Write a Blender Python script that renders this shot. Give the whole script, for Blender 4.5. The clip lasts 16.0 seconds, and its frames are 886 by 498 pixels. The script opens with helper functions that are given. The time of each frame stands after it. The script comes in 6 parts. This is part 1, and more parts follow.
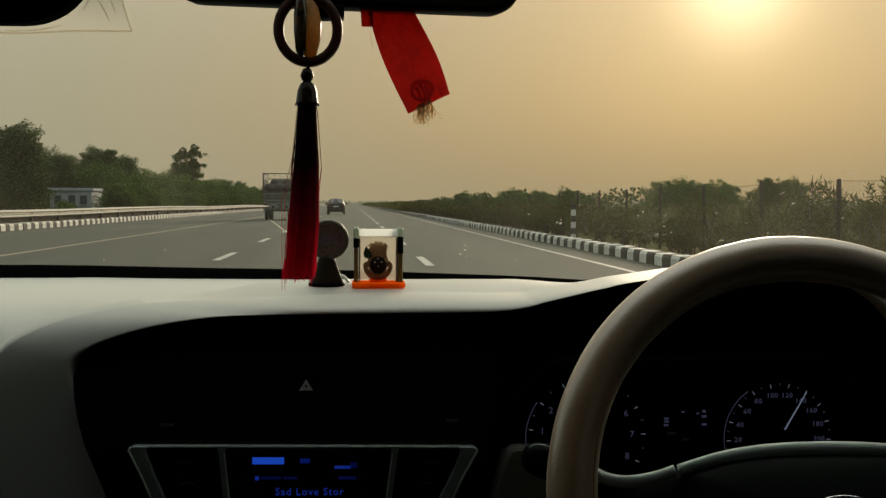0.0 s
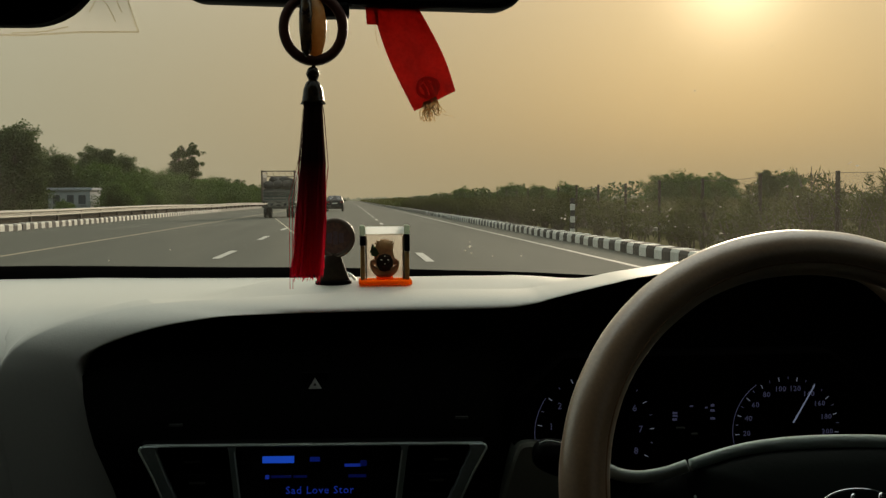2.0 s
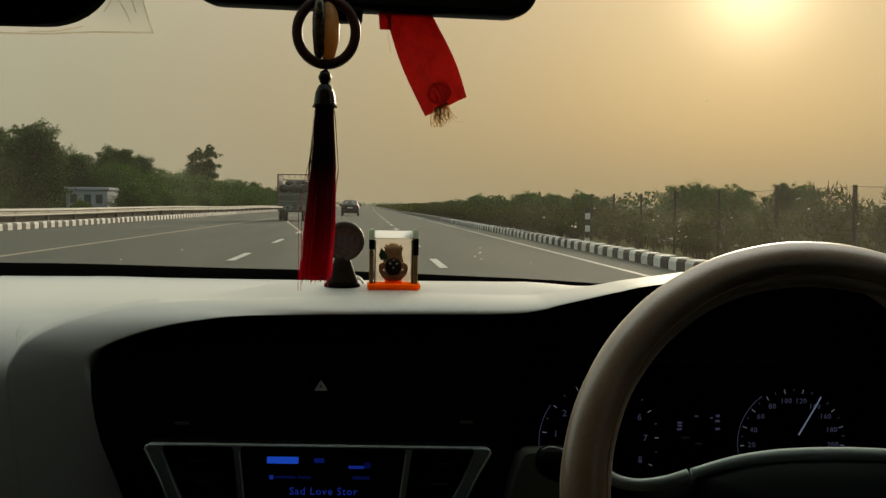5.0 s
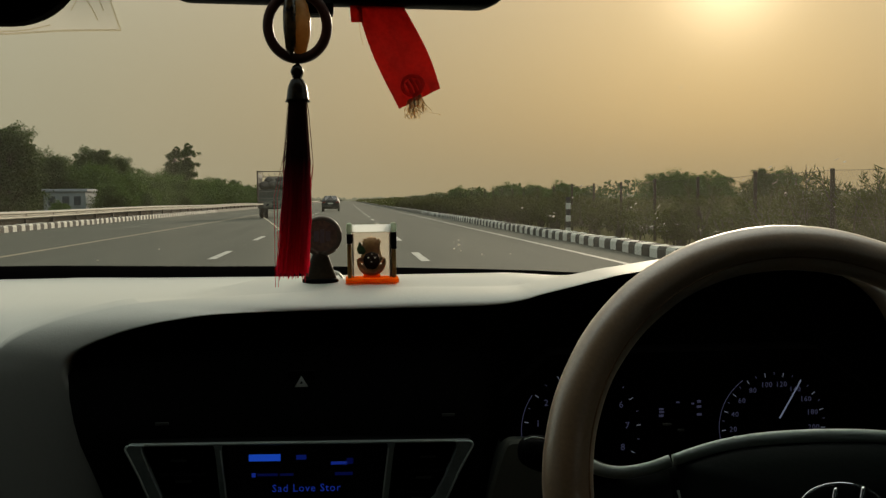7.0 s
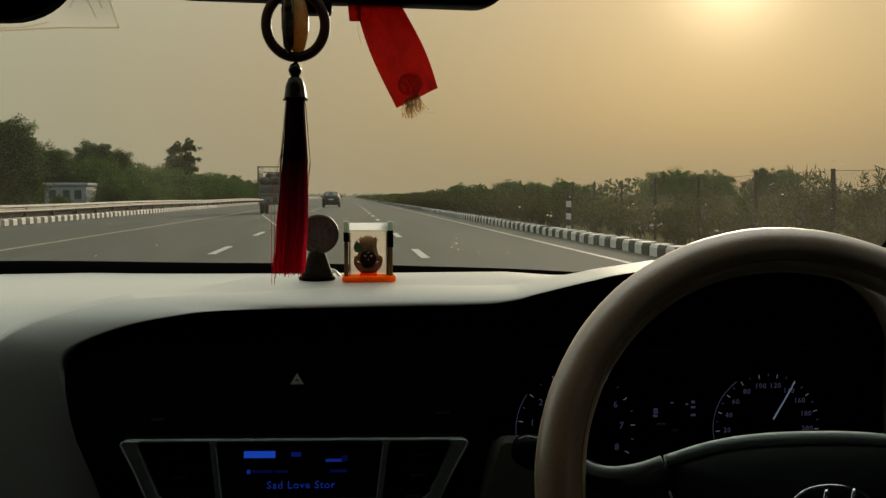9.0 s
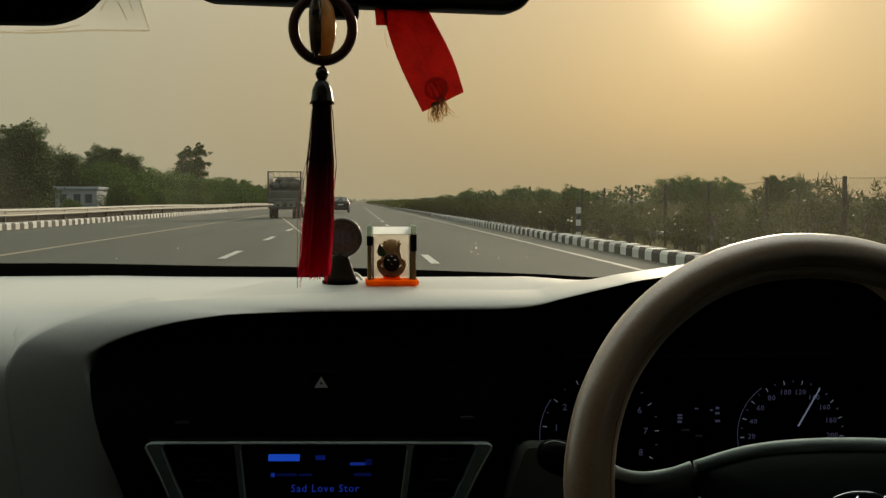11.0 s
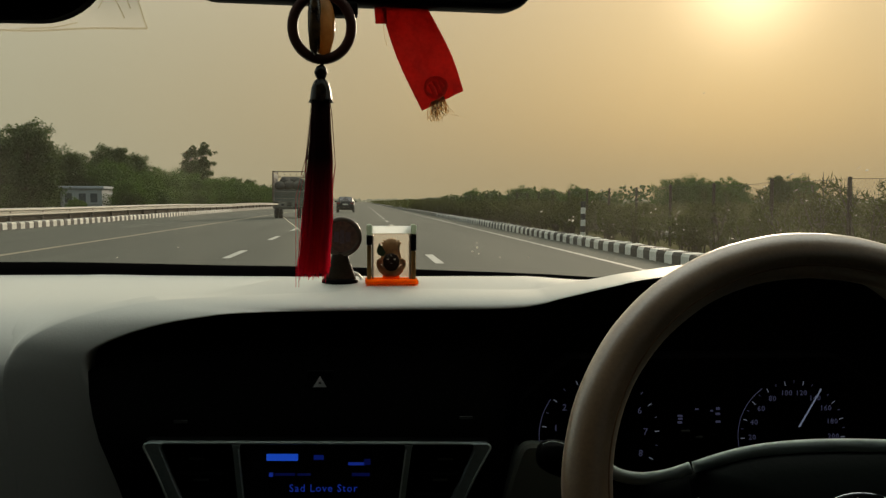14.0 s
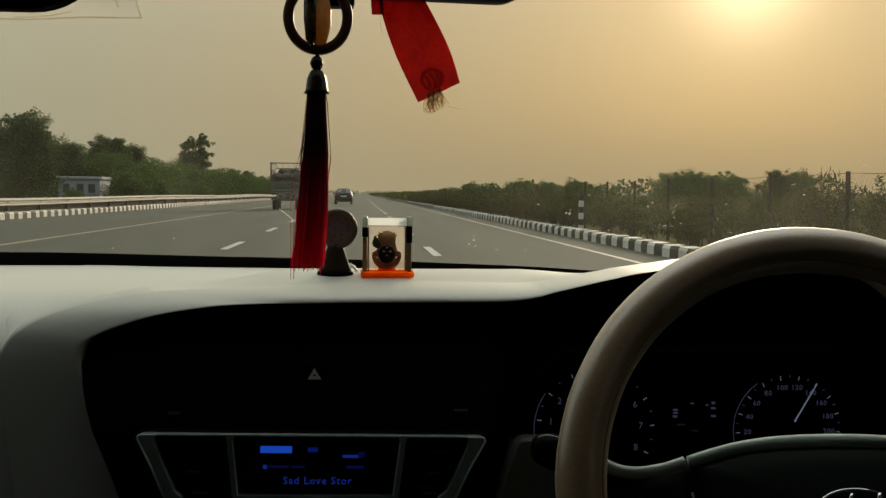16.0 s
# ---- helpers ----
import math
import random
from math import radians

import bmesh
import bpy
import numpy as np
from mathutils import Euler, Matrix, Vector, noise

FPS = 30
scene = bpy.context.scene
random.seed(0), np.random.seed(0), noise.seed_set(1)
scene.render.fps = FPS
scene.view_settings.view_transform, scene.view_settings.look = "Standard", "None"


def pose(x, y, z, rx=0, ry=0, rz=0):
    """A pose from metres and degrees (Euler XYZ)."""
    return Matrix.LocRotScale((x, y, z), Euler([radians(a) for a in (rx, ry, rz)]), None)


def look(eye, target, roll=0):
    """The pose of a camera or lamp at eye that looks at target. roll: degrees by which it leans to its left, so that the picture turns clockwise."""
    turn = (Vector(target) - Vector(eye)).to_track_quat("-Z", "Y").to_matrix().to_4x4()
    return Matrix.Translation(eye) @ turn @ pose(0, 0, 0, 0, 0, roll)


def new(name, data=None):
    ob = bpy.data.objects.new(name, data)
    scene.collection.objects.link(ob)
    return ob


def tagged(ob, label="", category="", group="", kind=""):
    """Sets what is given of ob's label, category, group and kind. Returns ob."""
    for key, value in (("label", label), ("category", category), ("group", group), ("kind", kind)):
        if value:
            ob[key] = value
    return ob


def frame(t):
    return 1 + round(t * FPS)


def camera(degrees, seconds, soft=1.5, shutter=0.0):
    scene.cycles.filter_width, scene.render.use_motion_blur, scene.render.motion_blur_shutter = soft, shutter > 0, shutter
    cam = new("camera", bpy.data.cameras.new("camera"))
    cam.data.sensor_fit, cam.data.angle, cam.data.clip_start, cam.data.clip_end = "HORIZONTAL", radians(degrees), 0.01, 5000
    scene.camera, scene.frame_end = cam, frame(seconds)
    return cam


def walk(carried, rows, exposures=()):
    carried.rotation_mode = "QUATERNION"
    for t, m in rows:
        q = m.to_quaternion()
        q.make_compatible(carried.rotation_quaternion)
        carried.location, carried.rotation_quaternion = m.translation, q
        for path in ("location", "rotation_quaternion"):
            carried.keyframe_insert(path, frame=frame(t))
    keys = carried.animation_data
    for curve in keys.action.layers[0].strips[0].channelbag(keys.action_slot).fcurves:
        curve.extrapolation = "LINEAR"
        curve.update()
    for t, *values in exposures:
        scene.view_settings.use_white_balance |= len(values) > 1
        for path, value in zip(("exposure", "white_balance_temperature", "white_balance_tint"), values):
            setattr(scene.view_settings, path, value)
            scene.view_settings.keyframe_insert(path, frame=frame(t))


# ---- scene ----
cam = camera(46.0, 16.0, soft=1.4)
PATH = [
    (0, (0.0502, -0.0036, 1.1245), (0.2230, 1.9863, 1.0226), 0.27),
    (0.5, (0.0512, -0.0032, 1.1220), (0.2274, 1.9863, 1.0182), 0.22),
    (1, (0.0498, -0.0028, 1.1225), (0.2252, 1.9865, 1.0137), 0.15),
    (1.5, (0.0455, -0.0044, 1.1240), (0.2242, 1.9847, 1.0159), -0.02),
    (2, (0.0427, -0.0034, 1.1258), (0.2170, 1.9860, 1.0158), -0.34),
    (2.5, (0.0395, -0.0045, 1.1258), (0.2021, 1.9860, 1.0185), -0.31),
    (3, (0.0388, -0.0055, 1.1242), (0.1916, 1.9857, 1.0166), -0.34),
    (3.5, (0.0347, -0.0028, 1.1244), (0.1834, 1.9883, 1.0085), -0.28),
    (4, (0.0384, -0.0044, 1.1219), (0.1697, 1.9884, 1.0161), -0.16),
    (4.5, (0.0367, -0.0074, 1.1258), (0.1758, 1.9851, 1.0228), 0.35),
    (4.7, (0.0454, -0.0078, 1.1244), (0.1874, 1.9847, 1.0265), 0.65),
    (6.8, (0.0530, -0.0057, 1.1279), (0.2426, 1.9825, 1.0240), -0.00),
    (7, (0.0523, -0.0047, 1.1237), (0.2338, 1.9840, 1.0129), -0.60),
    (7.5, (0.0084, -0.0002, 1.1299), (0.2126, 1.9863, 1.0213), 0.41),
    (8, (0.0599, -0.0055, 1.1248), (0.2270, 1.9849, 1.0236), -0.40),
    (8.5, (0.0607, -0.0006, 1.1223), (0.2356, 1.9887, 1.0122), -0.04),
    (9, (0.0558, -0.0080, 1.1259), (0.2368, 1.9804, 1.0091), -0.12),
    (9.5, (0.0441, -0.0071, 1.1283), (0.2276, 1.9817, 1.0245), 0.24),
    (9.7, (0.0435, -0.0073, 1.1280), (0.2175, 1.9821, 1.0182), 0.28),
    (11.8, (0.0359, -0.0054, 1.1233), (0.1957, 1.9855, 1.0193), 0.05),
    (12, (0.0346, -0.0051, 1.1259), (0.1972, 1.9850, 1.0105), -0.11),
    (12.5, (0.0344, -0.0073, 1.1250), (0.2030, 1.9819, 1.0044), 0.01),
    (13, (0.0401, -0.0027, 1.1219), (0.2025, 1.9873, 1.0048), 0.08),
    (13.5, (0.0504, -0.0039, 1.1225), (0.2007, 1.9874, 1.0124), 0.16),
    (14, (0.0463, -0.0036, 1.1236), (0.2013, 1.9876, 1.0177), 0.25),
    (14.5, (0.0508, 0.0016, 1.1203), (0.2063, 1.9924, 1.0083), 0.51),
    (15, (0.0556, 0.0015, 1.1249), (0.1994, 1.9921, 0.9965), 0.30),
    (15.5, (0.0597, -0.0018, 1.1234), (0.1986, 1.9898, 1.0036), 0.63),
    (16, (0.0487, -0.0000, 1.1235), (0.2077, 1.9900, 1.0031), 0.57),
]
walk(cam, [(t, look(eye, target, roll)) for t, eye, target, roll in PATH], exposures=[(0.0, 0.02), (4.5, 0.05), (7.0, -0.03), (8.8, -0.06), (9.5, -0.02), (12.0, 0.11), (16.0, 0.05)])

# ---- daylight: low hazy sun ahead and to the right ----
SUN_AZ, SUN_EL = 20.5, 11.3
SUN_DIR = Vector((math.sin(radians(SUN_AZ)) * math.cos(radians(SUN_EL)), math.cos(radians(SUN_AZ)) * math.cos(radians(SUN_EL)), math.sin(radians(SUN_EL))))
sun = new("sun", bpy.data.lights.new("sun", "SUN"))
sun.data.energy, sun.data.angle, sun.data.color = 2.6, radians(11), (1.0, 0.835, 0.61)
sun.rotation_euler = (-SUN_DIR).to_track_quat("-Z", "Y").to_euler()

world = bpy.data.worlds.new("world")
scene.world = world
world.use_nodes = True
wn, wl = world.node_tree.nodes, world.node_tree.links
wn.clear()


def wmath(op, a, b=None):
    n = wn.new("ShaderNodeMath")
    n.operation = op
    for i, v in enumerate((a, b)):
        if v is None:
            continue
        if isinstance(v, (int, float)):
            n.inputs[i].default_value = v
        else:
            wl.new(v, n.inputs[i])
    return n.outputs[0]


def wcolour(fac, rgb):
    n = wn.new("ShaderNodeMixRGB")
    n.inputs[1].default_value, n.inputs[2].default_value = (0, 0, 0, 1), (*rgb, 1)
    n.use_clamp = False
    wl.new(fac, n.inputs[0])
    return n.outputs[0]


def wadd(a, b):
    n = wn.new("ShaderNodeMixRGB")
    n.blend_type = "ADD"
    n.inputs[0].default_value = 1.0
    wl.new(a, n.inputs[1]), wl.new(b, n.inputs[2])
    return n.outputs[0]


coord = wn.new("ShaderNodeTexCoord")
dotp = wn.new("ShaderNodeVectorMath")
dotp.operation = "DOT_PRODUCT"
wl.new(coord.outputs["Generated"], dotp.inputs[0])
dotp.inputs[1].default_value = SUN_DIR
facing = wmath("MAXIMUM", dotp.outputs["Value"], 0.0)
sep = wn.new("ShaderNodeSeparateXYZ")
wl.new(coord.outputs["Generated"], sep.inputs[0])
up = wmath("MAXIMUM", sep.outputs[2], 0.0)
# hazy dome, warmer and brighter towards the sun
haze = wn.new("ShaderNodeMixRGB")
haze.inputs[1].default_value, haze.inputs[2].default_value = (0.352, 0.364, 0.272, 1), (0.370, 0.279, 0.147, 1)
wl.new(wmath("POWER", facing, 4.0), haze.inputs[0])
total = wadd(haze.outputs[0], wcolour(wmath("POWER", facing, 26.0), (0.022, 0.017, 0.008)))
total = wadd(total, wcolour(wmath("POWER", facing, 120.0), (0.11, 0.085, 0.04)))
total = wadd(total, wcolour(wmath("POWER", facing, 800.0), (0.78, 0.64, 0.42)))
# the haze thins upwards: the sky above the sun is pale and bright
total = wadd(total, wcolour(wmath("MULTIPLY", wmath("POWER", up, 2.0), facing), (2.5, 2.55, 2.35)))
total = wadd(total, wcolour(wmath("POWER", up, 2.0), (0.16, 0.18, 0.19)))
# away from the sun the dome turns cooler
total = wadd(total, wcolour(wmath("POWER", wmath("SUBTRACT", 1.0, facing), 3.0), (0.03, 0.10, 0.16)))
back = wn.new("ShaderNodeBackground")
wl.new(total, back.inputs[0])
back.inputs[1].default_value = 1.0
sky = wn.new("ShaderNodeTexSky")
sky.sky_type, sky.sun_disc, sky.sun_elevation, sky.sun_rotation = "NISHITA", False, radians(SUN_EL), radians(SUN_AZ)
sky.dust_density, sky.air_density = 6.0, 1.5
back2 = wn.new("ShaderNodeBackground")
wl.new(sky.outputs[0], back2.inputs[0])
back2.inputs[1].default_value = 0.004
both = wn.new("ShaderNodeAddShader")
wl.new(back.outputs[0], both.inputs[0]), wl.new(back2.outputs[0], both.inputs[1])
wout = wn.new("ShaderNodeOutputWorld")
wl.new(both.outputs[0], wout.inputs[0])


# ---- materials ----
def material(name, colour, rough=0.6, metal=0.0, other=None, scale=8.0, fine=60.0, mix=0.5, bump=0.0, spec=0.5, translucent=0.0, island=0.0, obrand=0.0):
    """Principled surface with grain at two scales between colour and other, and a fine relief."""
    m = bpy.data.materials.new(name)
    m.use_nodes = True
    n, l = m.node_tree.nodes, m.node_tree.links
    p = n["Principled BSDF"]
    p.inputs["Roughness"].default_value, p.inputs["Metallic"].default_value = rough, metal
    p.inputs["Specular IOR Level"].default_value = spec
    p.inputs["Base Color"].default_value = (*colour, 1)
    tc = n.new("ShaderNodeTexCoord")
    last = None
    if other:
        a, b = n.new("ShaderNodeTexNoise"), n.new("ShaderNodeTexNoise")
        a.inputs["Scale"].default_value, b.inputs["Scale"].default_value = scale, fine
        a.inputs["Detail"].default_value, b.inputs["Detail"].default_value = 5, 3
        l.new(tc.outputs["Object"], a.inputs["Vector"]), l.new(tc.outputs["Object"], b.inputs["Vector"])
        s = n.new("ShaderNodeMath")
        s.operation = "ADD"
        l.new(a.outputs["Fac"], s.inputs[0]), l.new(b.outputs["Fac"], s.inputs[1])
        r = n.new("ShaderNodeMapRange")
        r.inputs["From Min"].default_value, r.inputs["From Max"].default_value = 1.0 - mix, 1.0 + mix
        l.new(s.outputs[0], r.inputs["Value"])
        c = n.new("ShaderNodeMixRGB")
        c.inputs[1].default_value, c.inputs[2].default_value = (*colour, 1), (*other, 1)
        l.new(r.outputs["Result"], c.inputs[0])
        last = c.outputs[0]
        if island or obrand:
            src = n.new("ShaderNodeNewGeometry").outputs["Random Per Island"] if island else n.new("ShaderNodeObjectInfo").outputs["Random"]
            amount = island or obrand
            v = n.new("ShaderNodeMapRange")
            v.inputs["To Min"].default_value, v.inputs["To Max"].default_value = 1 - amount, 1 + amount
            l.new(src, v.inputs["Value"])
            h = n.new("ShaderNodeHueSaturation")
            l.new(v.outputs["Result"], h.inputs["Value"]), l.new(last, h.inputs["Color"])
            last = h.outputs[0]
        l.new(last, p.inputs["Base Color"])
        if bump:
            bp = n.new("ShaderNodeBump")
            bp.inputs["Strength"].default_value, bp.inputs["Distance"].default_value = bump, 0.5 / fine
            l.new(b.outputs["Fac"], bp.inputs["Height"])
            l.new(bp.outputs[0], p.inputs["Normal"])
    if translucent:
        t = n.new("ShaderNodeBsdfTranslucent")
        t.inputs[0].default_value = (*colour, 1)
        if last:
            l.new(last, t.inputs[0])
        x = n.new("ShaderNodeMixShader")
        x.inputs[0].default_value = translucent
        l.new(p.outputs[0], x.inputs[1]), l.new(t.outputs[0], x.inputs[2])
        l.new(x.outputs[0], n["Material Output"].inputs[0])
    return m


def glow(name, colour, strength):
    m = material(name, (0.02, 0.02, 0.03), 0.4)
    p = m.node_tree.nodes["Principled BSDF"]
    p.inputs["Emission Color"].default_value, p.inputs["Emission Strength"].default_value = (*colour, 1), strength
    return m


def clear(name, colour, through_part, rough=0.05, dust=(0.5, 0.45, 0.36), film=0.0):
    """A thin clear sheet: it lets light straight through, with a weak gloss and a film of dust."""
    m = bpy.data.materials.new(name)
    m.use_nodes = True
    n, l = m.node_tree.nodes, m.node_tree.links
    n.remove(n["Principled BSDF"])
    t, g, d, e = n.new("ShaderNodeBsdfTransparent"), n.new("ShaderNodeBsdfGlossy"), n.new("ShaderNodeBsdfTranslucent"), n.new("ShaderNodeBsdfDiffuse")
    t.inputs[0].default_value, g.inputs["Roughness"].default_value = (*colour, 1), rough
    d.inputs[0].default_value = e.inputs[0].default_value = (*dust, 1)
    a, b, c = n.new("ShaderNodeMixShader"), n.new("ShaderNodeMixShader"), n.new("ShaderNodeMixShader")
    a.inputs[0].default_value = 1 - through_part
    l.new(t.outputs[0], a.inputs[1]), l.new(g.outputs[0], a.inputs[2])
    c.inputs[0].default_value = 0.3
    l.new(d.outputs[0], c.inputs[1]), l.new(e.outputs[0], c.inputs[2])
    b.inputs[0].default_value = film
    l.new(a.outputs[0], b.inputs[1]), l.new(c.outputs[0], b.inputs[2])
    l.new(b.outputs[0], n["Material Output"].inputs[0])
    return m


CREAM = material("cream_plastic", (0.50, 0.495, 0.45), 0.48, other=(0.55, 0.543, 0.492), scale=5, fine=420, bump=0.12, spec=0.48)
PANEL_GREY = material("dark_grey_beige_plastic", (0.115, 0.118, 0.096), 0.6, other=(0.095, 0.098, 0.08), scale=6, fine=420, bump=0.12, spec=0.2)
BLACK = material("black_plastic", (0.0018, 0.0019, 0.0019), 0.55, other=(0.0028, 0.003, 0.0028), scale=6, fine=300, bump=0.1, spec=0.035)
BLACK_MATT = material("black_matt", (0.004, 0.004, 0.004), 0.9, other=(0.006, 0.006, 0.006), scale=6, fine=200, spec=0.05)
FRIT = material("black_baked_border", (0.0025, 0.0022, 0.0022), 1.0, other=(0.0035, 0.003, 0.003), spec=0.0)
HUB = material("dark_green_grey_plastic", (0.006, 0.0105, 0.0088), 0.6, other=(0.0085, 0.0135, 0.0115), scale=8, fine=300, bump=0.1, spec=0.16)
SILVER_DARK = material("dim_silver_plastic", (0.22, 0.265, 0.245), 0.42, 0.1, other=(0.16, 0.19, 0.18), scale=20, fine=300)
SILVER = material("satin_silver_plastic", (0.28, 0.33, 0.32), 0.36, 0.3, other=(0.17, 0.21, 0.205), scale=40, fine=300)
LEATHER = material("tan_leather", (0.39, 0.235, 0.108), 0.46, other=(0.20, 0.112, 0.048), scale=16, fine=420, mix=0.5, bump=0.15, spec=0.5)
LEATHER.node_tree.nodes["Principled BSDF"].inputs["Coat Weight"].default_value = 1.0
LEATHER.node_tree.nodes["Principled BSDF"].inputs["Coat IOR"].default_value = 2.1
LEATHER.node_tree.nodes["Principled BSDF"].inputs["Coat Roughness"].default_value = 0.34
LEATHER.node_tree.nodes["Principled BSDF"].inputs["Sheen Weight"].default_value = 0.8
LEATHER.node_tree.nodes["Principled BSDF"].inputs["Sheen Tint"].default_value = (1.0, 0.90, 0.74, 1)
LEATHER.node_tree.nodes["Principled BSDF"].inputs["Sheen Roughness"].default_value = 0.3
STITCH = material("brown_stitching", (0.26, 0.15, 0.08), 0.8, other=(0.20, 0.11, 0.06))
CHROME = material("chrome", (0.75, 0.75, 0.76), 0.12, 1.0)
SCREEN = material("display_glass", (0.006, 0.006, 0.008), 0.25, spec=0.3)
BLUE = glow("blue_display", (0.02, 0.13, 1.0), 0.35)
BLUE_DIM = glow("dim_blue_display", (0.02, 0.08, 1.0), 0.07)
BLUE_FAINT = glow("faint_blue_display", (0.02, 0.06, 0.9), 0.03)
BLUE_TEXT = glow("blue_display_text", (0.03, 0.10, 1.0), 0.15)
DIAL = glow("dial_print", (0.44, 0.46, 0.85), 0.050)
DIAL_WHITE = glow("dial_mark", (0.7, 0.78, 0.98), 0.085)
NEEDLE = glow("needle_white", (0.6, 0.7, 1.0), 0.15)
GREY_PRINT = material("grey_print", (0.85, 0.85, 0.84), 0.6)
GREY_DIM = material("dim_grey_print", (0.035, 0.037, 0.034), 0.7)
BROWN = material("dark_brown_wood", (0.040, 0.011, 0.007), 0.5, other=(0.062, 0.019, 0.011), scale=60, fine=300, spec=0.2)
HORN = material("polished_dark_horn", (0.010, 0.005, 0.004), 0.18, other=(0.10, 0.055, 0.02), scale=70, fine=160, mix=0.22, spec=0.6)
AMBER = material("amber_resin", (0.78, 0.50, 0.20), 0.2, other=(0.50, 0.25, 0.07), scale=60, fine=200, translucent=0.55)
BRASS = material("aged_brass", (0.006, 0.0045, 0.003), 0.2, 0.0, other=(0.03, 0.019, 0.008), scale=45, fine=220, mix=0.2, spec=0.15)
RED_CLOTH = material("red_cloth", (0.62, 0.086, 0.068), 0.85, other=(0.44, 0.052, 0.043), scale=55, fine=260, mix=0.35, bump=0.3, spec=0.1, translucent=0.62)
DARK_RED = material("dark_red_print", (0.80, 0.30, 0.26), 0.85, other=(0.62, 0.22, 0.19), scale=150, fine=700, translucent=0.95)
STRAW = material("straw_thread", (0.78, 0.62, 0.38), 0.8, translucent=0.75)
ORANGE = clear("orange_acrylic", (1.0, 0.30, 0.02), 0.97, film=0.45, dust=(1.0, 0.36, 0.03))
GOLD = material("gold_plastic", (0.44, 0.29, 0.09), 0.3, 0.6, other=(0.15, 0.09, 0.03), scale=110, fine=300)
WHITE_GLOSS = material("milky_acrylic", (0.90, 0.94, 0.98), 0.25, other=(0.86, 0.90, 0.94), translucent=0.9)
ACRYLIC = clear("acrylic", (0.95, 0.93, 0.88), 0.985, film=0.004, dust=(0.95, 0.88, 0.76))
FROSTED = clear("frosted_acrylic", (0.97, 0.94, 0.92), 0.97, rough=0.3, film=0.24, dust=(0.95, 0.92, 0.87))
CAP_ACRYLIC = material("pale_green_acrylic", (0.62, 0.68, 0.58), 0.25, other=(0.54, 0.60, 0.50), translucent=0.7)
EDGE_DARK = material("darkened_acrylic_edge", (0.12, 0.11, 0.085), 0.3, other=(0.20, 0.18, 0.14), scale=120, fine=400)
FOOT = material("dark_lacquer", (0.014, 0.010, 0.006), 0.55, other=(0.040, 0.029, 0.017), scale=60, fine=300, spec=0.10)
FADED_PRINT = material("faded_mauve_print", (0.14, 0.115, 0.145), 0.5, other=(0.08, 0.06, 0.065), scale=200, fine=500)
# side windows out of view, tint added to hold back their light
DIM_GLASS_LEFT = clear("dimmed_left_window_glass", (0.065, 0.078, 0.075), 0.97, rough=0.03)
DIM_GLASS = clear("dimmed_window_glass", (0.05, 0.065, 0.065), 0.97, rough=0.03)
FILM = clear("clear_plastic_film", (0.93, 0.91, 0.86), 0.95, rough=0.3, film=0.45, dust=(0.62, 0.61, 0.57))
FILM_FOLD = clear("folded_plastic_film", (0.93, 0.90, 0.82), 0.95, rough=0.3, film=0.4, dust=(0.66, 0.62, 0.50))
FIGURE = material("painted_clay", (0.26, 0.12, 0.05), 0.5, other=(0.60, 0.36, 0.18), scale=120, fine=500)
FIGURE_DARK = material("dark_painted_clay", (0.010, 0.006, 0.005), 0.5, other=(0.03, 0.012, 0.010), scale=120, fine=500, spec=0.1)
LEAF_GREEN = material("green_enamel", (0.02, 0.07, 0.03), 0.4, other=(0.03, 0.10, 0.04), translucent=0.3)
# unseen door trim, darkened so it bounces little light
DOOR_TRIM = material("low_bounce_door_trim", (0.045, 0.043, 0.040), 0.8, other=(0.035, 0.034, 0.032), scale=6, fine=300)
BRONZE = material("dark_bronze", (0.10, 0.070, 0.045), 0.5, 0.1, other=(0.06, 0.045, 0.032), scale=90, fine=400)
PICTURE = material("faded_picture", (0.16, 0.105, 0.072), 0.4, other=(0.07, 0.045, 0.038), scale=110, fine=260, mix=0.25)
WHITE_PLASTIC = material("white_plastic", (0.75, 0.75, 0.72), 0.4)
# cabin surfaces out of view, made dark to keep bounced light low
CEILING_CLOTH = material("low_bounce_roof_lining", (0.07, 0.068, 0.06), 0.9, other=(0.055, 0.053, 0.047), fine=300)
SEAT_CLOTH = material("dark_grey_cloth", (0.035, 0.034, 0.032), 0.9, other=(0.025, 0.024, 0.023), fine=250)
DUST = material("dried_dust", (0.50, 0.46, 0.38), 0.9, other=(0.40, 0.37, 0.30), translucent=0.8)
SILVER_BRIGHT = material("satin_grey_trim", (0.62, 0.70, 0.66), 0.42, 0.2, other=(0.52, 0.59, 0.56), scale=20, fine=300)
DUST_THIN = clear("thin_dried_dust", (0.93, 0.91, 0.86), 0.97, film=0.45, dust=(0.55, 0.50, 0.42))
MIRROR = material("mirror_glass", (0.85, 0.87, 0.87), 0.02, 1.0)

ASPHALT = material("asphalt", (0.071, 0.073, 0.062), 0.92, other=(0.104, 0.106, 0.090), scale=0.35, fine=40, mix=0.4, bump=0.3, spec=0.04)
def streaked(m, sx, sy):
    """Draw the coarse grain of a material out along the road, as traffic wears it."""
    n, l = m.node_tree.nodes, m.node_tree.links
    coarse = [k for k in n if k.bl_idname == "ShaderNodeTexNoise"][0]
    mp = n.new("ShaderNodeMapping")
    mp.inputs["Scale"].default_value = (sx, sy, 1.0)
    l.new(coarse.inputs["Vector"].links[0].from_socket, mp.inputs[0])
    l.new(mp.outputs[0], coarse.inputs["Vector"])


